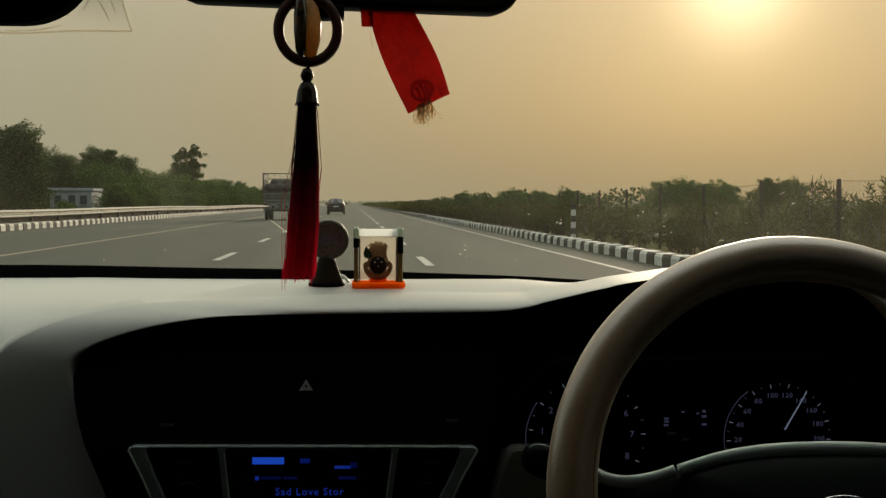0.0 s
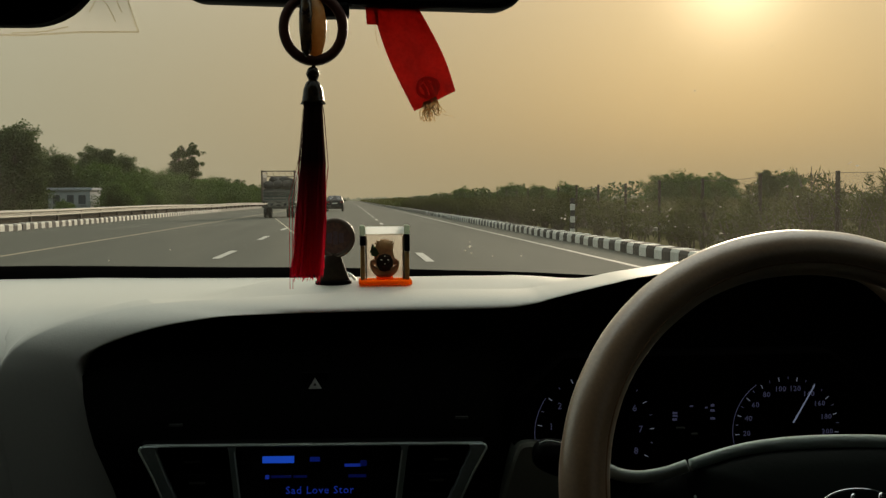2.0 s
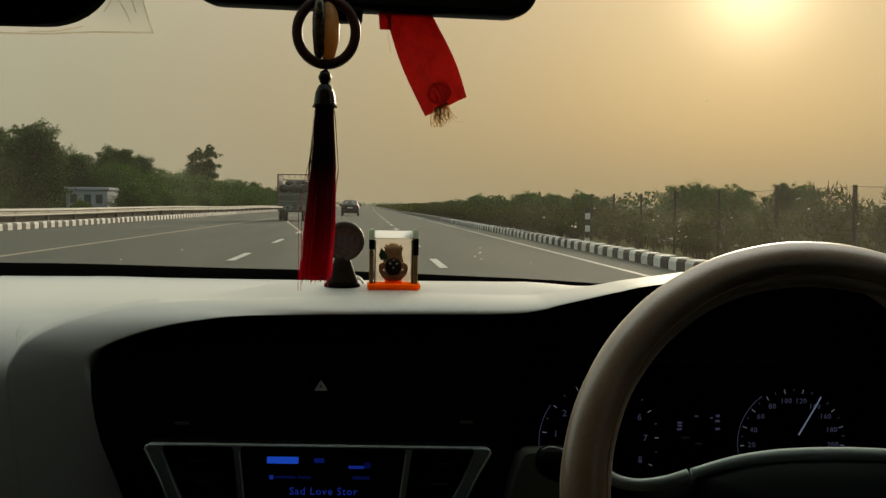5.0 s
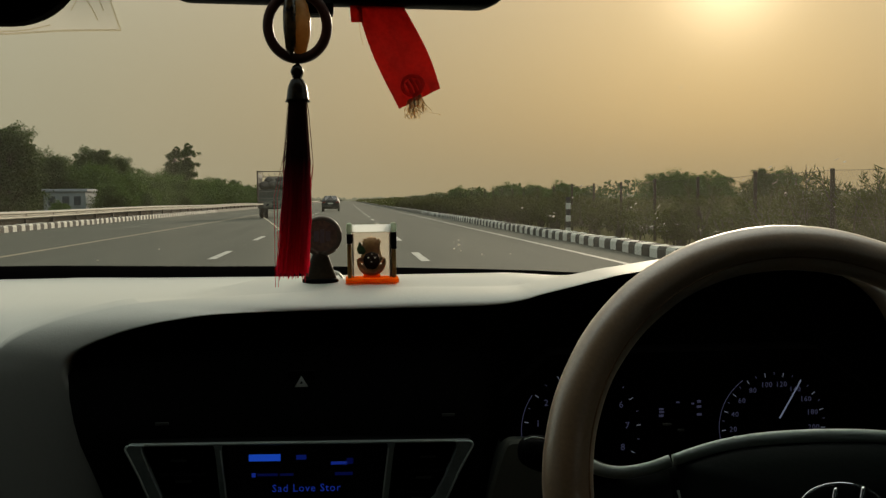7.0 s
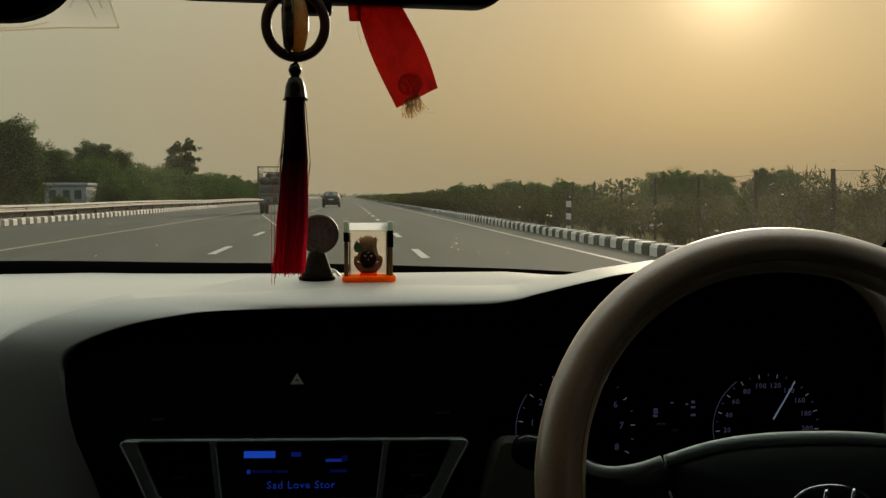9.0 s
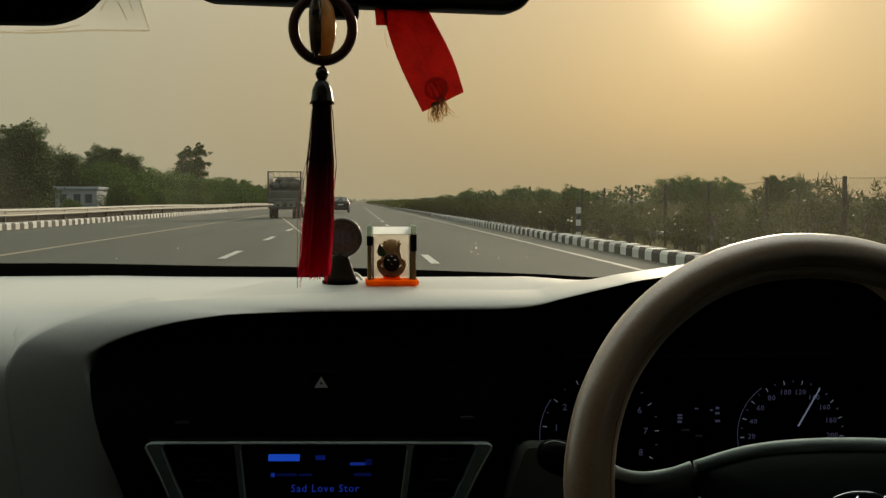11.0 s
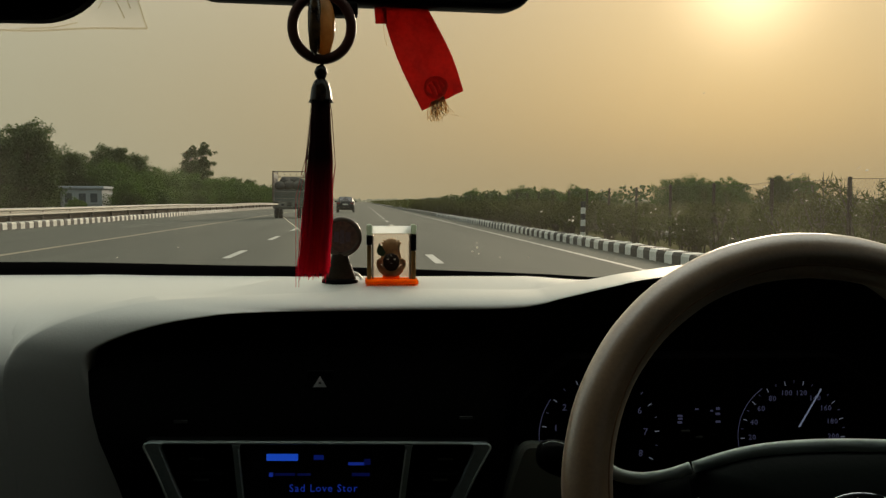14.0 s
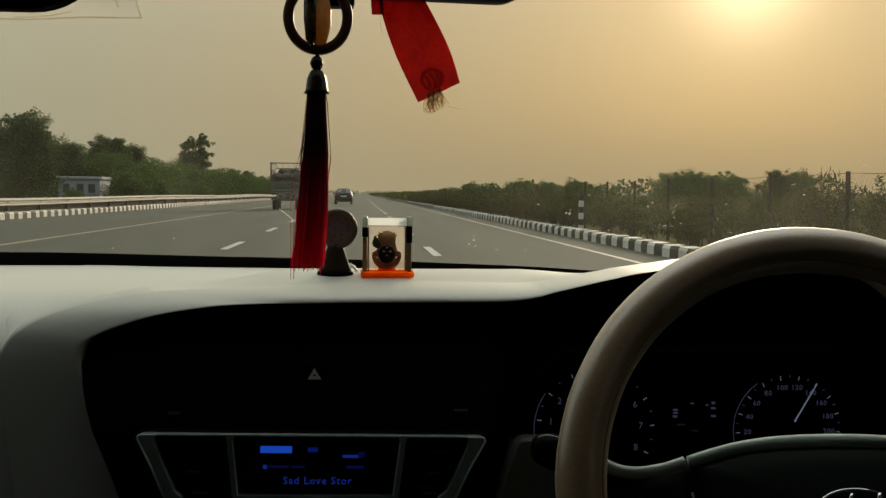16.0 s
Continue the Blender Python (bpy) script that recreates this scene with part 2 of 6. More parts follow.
streaked(ASPHALT, 3.2, 0.10)
LINE_WHITE = material("worn_white_paint", (0.44, 0.43, 0.39), 0.6, other=(0.20, 0.20, 0.175), scale=3, fine=40, mix=0.45)
LINE_FADED = material("faded_white_paint", (0.30, 0.295, 0.265), 0.7, other=(0.15, 0.15, 0.13), scale=2, fine=40, mix=0.45)
LINE_YELLOW = material("worn_yellow_paint", (0.25, 0.195, 0.11), 0.7, other=(0.14, 0.12, 0.085), scale=2, fine=40, mix=0.45)
KERB_WHITE = material("white_kerb_paint", (0.66, 0.645, 0.59), 0.75, other=(0.46, 0.445, 0.39), scale=3, fine=30, obrand=0.12)
KERB_BLACK = material("black_kerb_paint", (0.035, 0.035, 0.036), 0.7, other=(0.06, 0.058, 0.054), scale=3, fine=30, obrand=0.2, spec=0.08)
CONCRETE = material("old_concrete", (0.22, 0.205, 0.175), 0.85, other=(0.13, 0.12, 0.10), scale=1.2, fine=25, bump=0.3)
EARTH = material("dry_earth", (0.165, 0.135, 0.080), 1.0, other=(0.055, 0.062, 0.022), scale=0.35, fine=6, mix=0.35, bump=0.5, spec=0.0)
RAIL = material("galvanised_steel", (0.42, 0.40, 0.34), 0.55, 0.2, other=(0.30, 0.285, 0.24), scale=1.5, fine=30)
BANK = material("dark_earth_bank", (0.042, 0.030, 0.019), 0.95, other=(0.022, 0.018, 0.012), scale=1.5, fine=20, mix=0.35, bump=0.5, spec=0.05)
RUST = material("rusty_post", (0.050, 0.030, 0.018), 0.85, other=(0.028, 0.02, 0.014), scale=6, fine=60)
WIRE = material("fence_wire", (0.10, 0.085, 0.065), 0.7, 0.3)
BARK = material("bark", (0.11, 0.085, 0.06), 0.9, other=(0.06, 0.05, 0.038), scale=4, fine=30, bump=0.6)
LEAVES = material("tree_leaves", (0.034, 0.072, 0.006), 0.75, other=(0.070, 0.118, 0.012), scale=0.3, fine=2, translucent=0.4, island=0.16)
LEAVES_DARK = material("dusty_tree_leaves", (0.030, 0.054, 0.007), 0.75, other=(0.056, 0.082, 0.014), scale=0.3, fine=2, translucent=0.35, island=0.16)
# leaf colour lightened to stand for haze over the field
SCRUB = material("haze_paled_scrub", (0.085, 0.088, 0.036), 0.85, other=(0.125, 0.120, 0.055), scale=0.3, fine=2, translucent=0.3, island=0.14, spec=0.05)
OLEANDER = material("shrub_leaves", (0.050, 0.060, 0.013), 0.8, other=(0.086, 0.092, 0.022), scale=0.8, fine=4, mix=0.40, translucent=0.25, island=0.12, spec=0.05)
BLOSSOM = material("pale_blossom", (0.62, 0.50, 0.45), 0.7, other=(0.5, 0.4, 0.36), translucent=0.4)
GRASS = material("dry_grass", (0.075, 0.070, 0.024), 0.9, other=(0.035, 0.050, 0.014), scale=0.8, fine=8, translucent=0.15, island=0.35, spec=0.1)
CAR_DARK = material("dark_car_paint", (0.009, 0.010, 0.011), 0.5, other=(0.012, 0.013, 0.014), spec=0.15)
CAR_GLASS = material("car_window", (0.02, 0.022, 0.024), 0.06)
TAIL_RED = material("tail_lamp_red", (0.14, 0.012, 0.010), 0.2)
TYRE = material("tyre_rubber", (0.02, 0.02, 0.02), 0.9)
LORRY_BOARD = material("grey_painted_boards", (0.075, 0.07, 0.058), 0.8, other=(0.045, 0.042, 0.035), scale=3, fine=25, mix=0.4)
LORRY_RAIL = material("rusty_lorry_rail", (0.11, 0.075, 0.05), 0.8, other=(0.06, 0.045, 0.035), scale=5, fine=40)
LORRY_PALE = material("pale_lorry_paint", (0.17, 0.16, 0.135), 0.7, other=(0.10, 0.095, 0.08), scale=3, fine=30, mix=0.4)
LORRY_DARK = material("dark_green_lorry_paint", (0.035, 0.05, 0.04), 0.7, other=(0.02, 0.028, 0.024), scale=3, fine=30)
LOAD_DARK = material("dark_load", (0.05, 0.046, 0.040), 0.9, other=(0.028, 0.026, 0.023), scale=6, fine=60, bump=0.4)
WHITEWASH = material("whitewashed_wall", (0.36, 0.385, 0.41), 0.9, other=(0.27, 0.29, 0.31), scale=0.8, fine=8)
# haze over the far trees, put into pale colour and emission
DISTANCE = material("haze_glow_distance", (0.10, 0.10, 0.06), 0.95, other=(0.08, 0.085, 0.05), scale=0.02, fine=0.3)
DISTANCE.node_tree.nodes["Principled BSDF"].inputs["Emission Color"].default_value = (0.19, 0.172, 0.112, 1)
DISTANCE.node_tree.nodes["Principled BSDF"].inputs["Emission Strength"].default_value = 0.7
WINDOW_DARK = material("dark_opening", (0.05, 0.06, 0.075), 0.4)


def windscreen_glass():
    """Clear glass with a thin even dust film that also stands for outdoor haze, wipe smears and a few specks."""
    m = clear("dusty_windscreen", (0.97, 0.97, 0.95), 0.985, rough=0.02, film=0.04, dust=(0.60, 0.52, 0.39))
    n, l = m.node_tree.nodes, m.node_tree.links
    out = n["Material Output"].inputs[0].links[0].from_node
    tc = n.new("ShaderNodeTexCoord")
    smear = n.new("ShaderNodeTexNoise")
    smear.inputs["Scale"].default_value, smear.inputs["Detail"].default_value = 3.0, 3
    mp = n.new("ShaderNodeMapping")
    mp.inputs["Scale"].default_value = (3.0, 0.5, 0.5)
    l.new(tc.outputs["Object"], mp.inputs[0]), l.new(mp.outputs[0], smear.inputs["Vector"])
    r1 = n.new("ShaderNodeMapRange")
    r1.inputs["From Min"].default_value, r1.inputs["From Max"].default_value = 0.45, 0.75
    r1.inputs["To Min"].default_value, r1.inputs["To Max"].default_value = 0.024, 0.075
    l.new(smear.outputs["Fac"], r1.inputs["Value"])
    specks = n.new("ShaderNodeTexVoronoi")
    specks.inputs["Scale"].default_value = 34.0
    l.new(tc.outputs["Object"], specks.inputs["Vector"])
    gate = n.new("ShaderNodeTexNoise")
    gate.inputs["Scale"].default_value = 6.0
    l.new(tc.outputs["Object"], gate.inputs["Vector"])
    r2 = n.new("ShaderNodeMapRange")
    r2.inputs["From Min"].default_value, r2.inputs["From Max"].default_value = 0.54, 0.70
    r2.inputs["To Min"].default_value, r2.inputs["To Max"].default_value = 0.0, 0.05
    l.new(gate.outputs["Fac"], r2.inputs["Value"])
    lt = n.new("ShaderNodeMath")
    lt.operation = "LESS_THAN"
    l.new(specks.outputs["Distance"], lt.inputs[0]), l.new(r2.outputs["Result"], lt.inputs[1])
    mul = n.new("ShaderNodeMath")
    mul.operation = "MULTIPLY_ADD"
    mul.inputs[1].default_value = 0.35
    l.new(lt.outputs[0], mul.inputs[0]), l.new(r1.outputs["Result"], mul.inputs[2])
    # denser dust low on the driver's side, adding the sun's glare there
    xyz, east, low, thick = n.new("ShaderNodeSeparateXYZ"), n.new("ShaderNodeMapRange"), n.new("ShaderNodeMapRange"), n.new("ShaderNodeMath")
    l.new(tc.outputs["Object"], xyz.inputs[0])
    l.new(xyz.outputs[0], east.inputs["Value"]), l.new(xyz.outputs[2], low.inputs["Value"])
    east.inputs["From Min"].default_value, east.inputs["From Max"].default_value = 0.22, 0.62
    low.inputs["From Min"].default_value, low.inputs["From Max"].default_value = 1.20, 1.12
    low.inputs["To Max"].default_value = 0.035
    thick.operation = "MULTIPLY_ADD"
    l.new(east.outputs[0], thick.inputs[0]), l.new(low.outputs[0], thick.inputs[1]), l.new(mul.outputs[0], thick.inputs[2])
    l.new(thick.outputs[0], out.inputs[0])
    return m


WINDSCREEN = windscreen_glass()


# ---- building helpers ----
def thing(name, at=(0, 0, 0), label="", category="", group="", kind=""):
    ob = new(name)
    ob.location = at
    ob["at"] = at
    return tagged(ob, label, category, group, kind)


def base_of(ob):
    v = Vector((0, 0, 0))
    while ob is not None:
        v += Vector(ob.location)
        ob = ob.parent
    return v


def finish(name, bm, mat, smooth=True):
    me = bpy.data.meshes.new(name)
    bmesh.ops.recalc_face_normals(bm, faces=bm.faces)
    bm.to_mesh(me)
    bm.free()
    for p in me.polygons:
        p.use_smooth = smooth
    me.materials.append(mat)
    return me


def part(name, bm, mat, parent=None, label="", smooth=False):
    """One mesh object, given in world coordinates, under a thing or a part."""
    me = finish(name, bm, mat, smooth) if isinstance(bm, bmesh.types.BMesh) else bm
    ob = new(name, me)
    if parent is not None:
        me.transform(Matrix.Translation(-base_of(parent)))
        ob.parent = parent
    if label:
        ob["label"] = label
    return ob


def box(x0, x1, y0, y1, z0, z1, bevel=0.0, seg=2, bm=None):
    bm = bm or bmesh.new()
    v = [bm.verts.new((x, y, z)) for x in (x0, x1) for y in (y0, y1) for z in (z0, z1)]
    fs = [bm.faces.new([v[i] for i in f]) for f in ((0, 1, 3, 2), (4, 6, 7, 5), (0, 4, 5, 1), (2, 3, 7, 6), (0, 2, 6, 4), (1, 5, 7, 3))]
    if bevel:
        edges = {e for f in fs for e in f.edges}
        bmesh.ops.bevel(bm, geom=list(edges), offset=bevel, segments=seg, affect="EDGES", profile=0.5)
    return bm


def tube(path, radius, sides=8, bm=None, flat=1.0, closed=False):
    """A tube along points; radius is a number or one for each point."""
    bm = bm or bmesh.new()
    pts = [Vector(p) for p in path]
    rings = []
    n = len(pts)
    for i, p in enumerate(pts):
        a, b = (pts[i - 1], pts[(i + 1) % n]) if closed else (pts[max(i - 1, 0)], pts[min(i + 1, n - 1)])
        d = (b - a).normalized()
        ref = Vector((0, 1, 0)) if abs(d.y) < 0.9 else Vector((1, 0, 0))
        s = d.cross(ref).normalized()
        t = s.cross(d).normalized()
        r = radius[i] if isinstance(radius, (list, tuple)) else radius
        rings.append([bm.verts.new(p + r * (math.cos(k * math.tau / sides) * s + flat * math.sin(k * math.tau / sides) * t)) for k in range(sides)])
    for i in range(n if closed else n - 1):
        p, q = rings[i], rings[(i + 1) % n]
        for k in range(sides):
            bm.faces.new((p[k], p[(k + 1) % sides], q[(k + 1) % sides], q[k]))
    if not closed:
        bm.faces.new(rings[0]), bm.faces.new(rings[-1])
    return bm


def spin(profile, at=(0, 0, 0), sides=24, sx=1.0, sy=1.0, bm=None):
    """A body of revolution about z: profile of (radius, z)."""
    bm = bm or bmesh.new()
    rings = [[bm.verts.new((at[0] + sx * r * math.cos(k * math.tau / sides), at[1] + sy * r * math.sin(k * math.tau / sides), at[2] + z)) for k in range(sides)] for r, z in profile]
    for p, q in zip(rings, rings[1:]):
        for k in range(sides):
            bm.faces.new((p[k], p[(k + 1) % sides], q[(k + 1) % sides], q[k]))
    bm.faces.new(rings[0]), bm.faces.new(rings[-1])
    return bm


def curve_through(points, steps=8):
    """A smooth line through control points (Catmull-Rom)."""
    p = [Vector(points[0])] + [Vector(q) for q in points] + [Vector(points[-1])]
    out = []
    for i in range(1, len(p) - 2):
        for k in range(steps):
            t = k / steps
            out.append(0.5 * (2 * p[i] + (p[i + 1] - p[i - 1]) * t + (2 * p[i - 1] - 5 * p[i] + 4 * p[i + 1] - p[i + 2]) * t * t + (3 * p[i] - p[i - 1] - 3 * p[i + 1] + p[i + 2]) * t ** 3))
    return out + [p[-2]]


def loft(rows, bm=None, closed=False):
    """A skin over rows of points."""
    bm = bm or bmesh.new()
    vs = [[bm.verts.new(p) for p in r] for r in rows]
    for a, b in zip(vs, vs[1:]):
        for k in range(len(a) if closed else len(a) - 1):
            bm.faces.new((a[k], a[(k + 1) % len(a)], b[(k + 1) % len(a)], b[k]))
    return bm


def plate(outline, normal, depth, bevel=0.0):
    """A flat outline with thickness along the normal."""
    bm = bmesh.new()
    f = bm.faces.new([bm.verts.new(p) for p in outline])
    g = bmesh.ops.extrude_face_region(bm, geom=[f])
    bmesh.ops.translate(bm, verts=[v for v in g["geom"] if isinstance(v, bmesh.types.BMVert)], vec=Vector(normal) * depth)
    if bevel:
        bmesh.ops.bevel(bm, geom=bm.edges[:], offset=bevel, segments=1, affect="EDGES")
    return bm


def smooth(a, b, x):
    t = min(1, max(0, (x - a) / (b - a)))
    return t * t * (3 - 2 * t)


def letters(text, size, at, mat, parent, turn=(90, 0, 0), centre=True):
    """Lettering in the built-in font, as a mesh under a thing."""
    cu = bpy.data.curves.new("lettering", "FONT")
    cu.body, cu.size, cu.extrude, cu.resolution_u = text, size, 0.0002, 2
    cu.space_character = 1.12
    cu.align_x, cu.align_y = ("CENTER" if centre else "LEFT"), "CENTER"
    tmp = bpy.data.objects.new("lettering", cu)
    scene.collection.objects.link(tmp)
    bpy.context.view_layer.update()
    me = bpy.data.meshes.new_from_object(tmp.evaluated_get(bpy.context.evaluated_depsgraph_get()))
    bpy.data.objects.remove(tmp)
    me.transform(pose(*at, *turn))
    me.materials.clear()
    me.materials.append(mat)
    return part("lettering", me, mat, parent)


def quads(name, verts, mat):
    """A mesh of loose four-cornered leaves from an array (n, 4, 3)."""
    n = len(verts)
    me = bpy.data.meshes.new(name)
    me.vertices.add(4 * n), me.loops.add(4 * n), me.polygons.add(n)
    me.vertices.foreach_set("co", np.asarray(verts, np.float32).ravel())
    me.loops.foreach_set("vertex_index", np.arange(4 * n, dtype=np.int32))
    me.polygons.foreach_set("loop_start", np.arange(0, 4 * n, 4, dtype=np.int32))
    me.polygons.foreach_set("loop_total", np.full(n, 4, np.int32))
    me.update(calc_edges=True)
    me.materials.append(mat)
    return me


def leaf_quads(rng, centres, length, width, droop=0.0, along=None):
    """Leaf-shaped quads at the given centres, turned at random or roughly along given ways."""
    n = len(centres)
    d = rng.normal(size=(n, 3)) if along is None else along + rng.normal(size=(n, 3)) * 0.45
    d[:, 2] -= droop
    d /= np.linalg.norm(d, axis=1, keepdims=True) + 1e-9
    s = np.cross(d, rng.normal(size=(n, 3)))
    s /= np.linalg.norm(s, axis=1, keepdims=True) + 1e-9
    l = (length * rng.uniform(0.6, 1.3, n))[:, None]
    w = (width * rng.uniform(0.6, 1.3, n))[:, None]
    return np.stack([centres - d * l / 2, centres + s * w / 2, centres + d * l / 2, centres - s * w / 2], 1)


# ---- the road and its verges ----
ROAD_LEFT, ROAD_RIGHT = -12.3, 5.30


def strip(x0, x1, y0, y1, z, name, mat, parent=None, step=None):
    bm = bmesh.new()
    k = max(1, int((y1 - y0) / (step or (y1 - y0))))
    rows = [[(x, y0 + (y1 - y0) * i / k, z) for x in (x0, x1)] for i in range(k + 1)]
    loft(rows, bm)
    return part(name, bm, mat, parent)


def ground():
    bm = bmesh.new()
    xs = [-2500, -400, -120, -60, -40, -26, -18, -14.5, -13.0, 6.0, 8.0, 11, 16, 30, 60, 150, 500, 2500]
    ys = [-80, -20, 0, 10, 20, 30, 40, 55, 70, 90, 120, 160, 220, 300, 450, 800, 1500, 4500]
    rng = random.Random(4)

    def height(x, y):
        if -13.5 < x < 6.5:
            return -0.02
        far = 0.0 if abs(x) < 7 else 0.12
        return far + rng.uniform(-0.04, 0.06)

    loft([[(x, y, height(x, y)) for x in xs] for y in ys], bm)
    ob = part("ground", bm, EARTH, smooth=True)
    tagged(ob, "dry bare earth with thin grass beside the highway", "ground", kind="structure")
    road = strip(ROAD_LEFT, ROAD_RIGHT, -60, 1500, 0.0, "road", ASPHALT, step=60)
    tagged(road, "smooth grey asphalt carriageway of a three-lane highway", "road", kind="structure")
    for x, w, mat, name in ((4.40, 0.11, LINE_FADED, "edge_line"), (-6.75, 0.17, LINE_YELLOW, "yellow_edge_line")):
        strip(x - w / 2, x + w / 2, -40, 900, 0.005, name, mat, road, step=80)
    for x, first in ((1.36, 17.5), (-2.42, 19.2)):
        for i in range(22):
            y = first + i * 9.0
            strip(x - 0.075, x + 0.075, y, y + 3.0, 0.006, "lane_dash", LINE_WHITE, road)
    return road


ground()


def kerb(name, x, out, length, first, near, label, high=0.195):
    """Striped kerb stones, one after another; out is the side away from the road."""
    ob = thing(name, (x, first, 0), label, "kerb", kind="structure")
    meshes = []
    for mat in (KERB_WHITE, KERB_BLACK):
        bm = bmesh.new()
        a, b = (x, x + 0.28 * out)
        p = [(a, 0.0), (a, high - 0.065), (a + 0.03 * out, high - 0.01), (b, high), (b, 0.0)]
        loft([[(px - x, y, pz) for px, pz in p] for y in (0.012, length - 0.012)], bm)
        for y in (0.012, length - 0.012):
            vs = sorted((v for v in bm.verts if abs(v.co.y - y) < 1e-6), key=lambda v: v.index)
            bm.faces.new(vs)
        meshes.append(finish("kerb_stone", bm, mat, False))
    rng = random.Random(7)
    for i in range(near):
        st = new("kerb_stone", meshes[i % 2])
        st.parent = ob
        st.location = (rng.uniform(-0.012, 0.012), i * length, rng.uniform(-0.012, 0.008))
        st.rotation_euler = (0, 0, rng.uniform(-0.006, 0.006))
    far = bmesh.new()
    y = first + near * length
    box(min(x, x + 0.28 * out), max(x, x + 0.28 * out), y, 900, 0, high + 0.005, bm=far)
    part("far_kerb", far, CONCRETE, ob)
    return ob


kerb("kerb_right", ROAD_RIGHT, 1, 0.46, 10.0, 140, "kerb of black and white painted concrete stones", 0.22)
kerb("kerb_left", ROAD_LEFT, -1, 0.50, 26.0, 150, "kerb of black and white painted stones below the guard rail", 0.26)


def guard_rail():
    ob = thing("guard_rail", (-13.0, 10, 0), "long galvanised W-beam crash barrier beside the highway", "guard rail")
    prof = [(-0.03, 0.47), (0.05, 0.505), (0.05, 0.55), (-0.06, 0.60), (-0.06, 0.64), (0.05, 0.69), (0.05, 0.735), (-0.03, 0.77)]
    y, gaps = 8.0, 4.0
    while y < 260:
        bm = bmesh.new()
        dz0 = 0.03 * math.sin(y * 0.11)
        dz1 = 0.03 * math.sin((y + gaps) * 0.11)
        loft([[(-13.0 + x, y - 0.05, z + dz0) for x, z in prof], [(-13.0 + x, y + gaps, z + dz1) for x, z in prof]], bm)
        part("beam", bm, RAIL, ob)
        part("post", box(-13.14, -13.04, y + 0.1, y + 0.2, 0, 0.75 + dz0, 0.008, 1), RUST, ob)
        y += gaps
    bm = bmesh.new()
    loft([[(-13.0 + x, y, z) for x, z in prof], [(-13.0 + x, 900, z) for x, z in prof]], bm)
    part("far_beam", bm, RAIL, ob)
    rng = random.Random(5)
    rows = []
    for i in range(160):
        y = 5 + 3.5 * i
        a, b = rng.uniform(-0.06, 0.06), rng.uniform(-0.05, 0.05)
        rows.append([(-13.12 + a * 0.4, y, 0.0), (-13.16 + a * 0.4, y, 0.36 + b), (-13.5 + a, y, 0.56 + b), (-14.4, y, 0.55 + a), (-15.6 + b, y, 0.30), (-16.5, y, 0.0)])
    wall = part("verge_bank", loft(rows), BANK, smooth=True)
    tagged(wall, "low bank of dark earth behind the guard rail", "bank", kind="structure")


guard_rail()


# ---- plants ----
def shrub_meshes(seed, height, spread, count, blossoms, stems=12, leaf=0.19):
    """Oleander-like shrub: slanting stems that fork into shoots, each with bunches of lance leaves."""
    rng = np.random.default_rng(seed)
    bm = bmesh.new()
    cent, way = [], []
    for i in range(stems):
        a, s = rng.uniform(0, math.tau), rng.uniform(0.15, 1.0) * spread
        h = height * rng.uniform(0.60, 1.0)
        p0 = np.array([0.12 * math.cos(a), 0.12 * math.sin(a), 0])
        p1 = np.array([0.45 * s * math.cos(a), 0.45 * s * math.sin(a), h * 0.5])
        p2 = np.array([s * math.cos(a), s * math.sin(a), h])
        tube([p0, p1, p2], [0.022, 0.015, 0.006], 4, bm)
        shoots = 5
        m = max(6, count // (stems * shoots))
        for j in range(shoots):
            t0 = rng.uniform(0.15, 0.95) if j else 0.8
            q0 = (1 - t0) ** 2 * p0 + 2 * t0 * (1 - t0) * p1 + t0 * t0 * p2
            d = rng.normal(size=3) * np.array([0.5, 0.5, 0.25]) + np.array([0.35 * math.cos(a), 0.35 * math.sin(a), 0.75])
            d /= np.linalg.norm(d)
            ln = height * rng.uniform(0.16, 0.34) * (1.15 - 0.4 * t0)
            tube([q0, q0 + d * ln], [0.006, 0.003], 3, bm)
            t = rng.uniform(0.1, 1.05, m) ** 0.7
            off = rng.normal(size=(m, 3)) * np.array([0.085, 0.085, 0.06]) * (1.5 - t)[:, None]
            cent.append(q0 + np.outer(t, d) * ln + off)
            way.append(off * 7 + d * 0.75)
    cent, way = np.concatenate(cent), np.concatenate(way)
    cent[:, 2] = np.maximum(cent[:, 2], 0.04)
    leaves = quads("leaves", leaf_quads(rng, cent, leaf, leaf * 0.20, along=way), OLEANDER)
    bl = None
    if blossoms:
        c = cent[rng.integers(0, len(cent), blossoms)] + rng.normal(size=(blossoms, 3)) * 0.04
        c[:, 2] = np.maximum(c[:, 2], height * 0.35)
        bl = quads("blossom", leaf_quads(rng, np.repeat(c, 5, 0) + rng.normal(size=(5 * blossoms, 3)) * 0.02, 0.07, 0.05), BLOSSOM)
    return finish("stem", bm, BARK, False), leaves, bl


SHRUBS = [shrub_meshes(10 + i, *q) for i, q in enumerate(((1.50, 0.85, 2600, 2, 15, 0.16), (1.65, 0.95, 2800, 0, 15, 0.17), (1.35, 0.9, 2300, 2, 14, 0.16), (1.70, 0.85, 1300, 0, 11, 0.165), (1.50, 0.75, 900, 0, 9, 0.16), (1.75, 0.75, 650, 0, 8, 0.17), (1.40, 0.65, 480, 0, 7, 0.16)))]


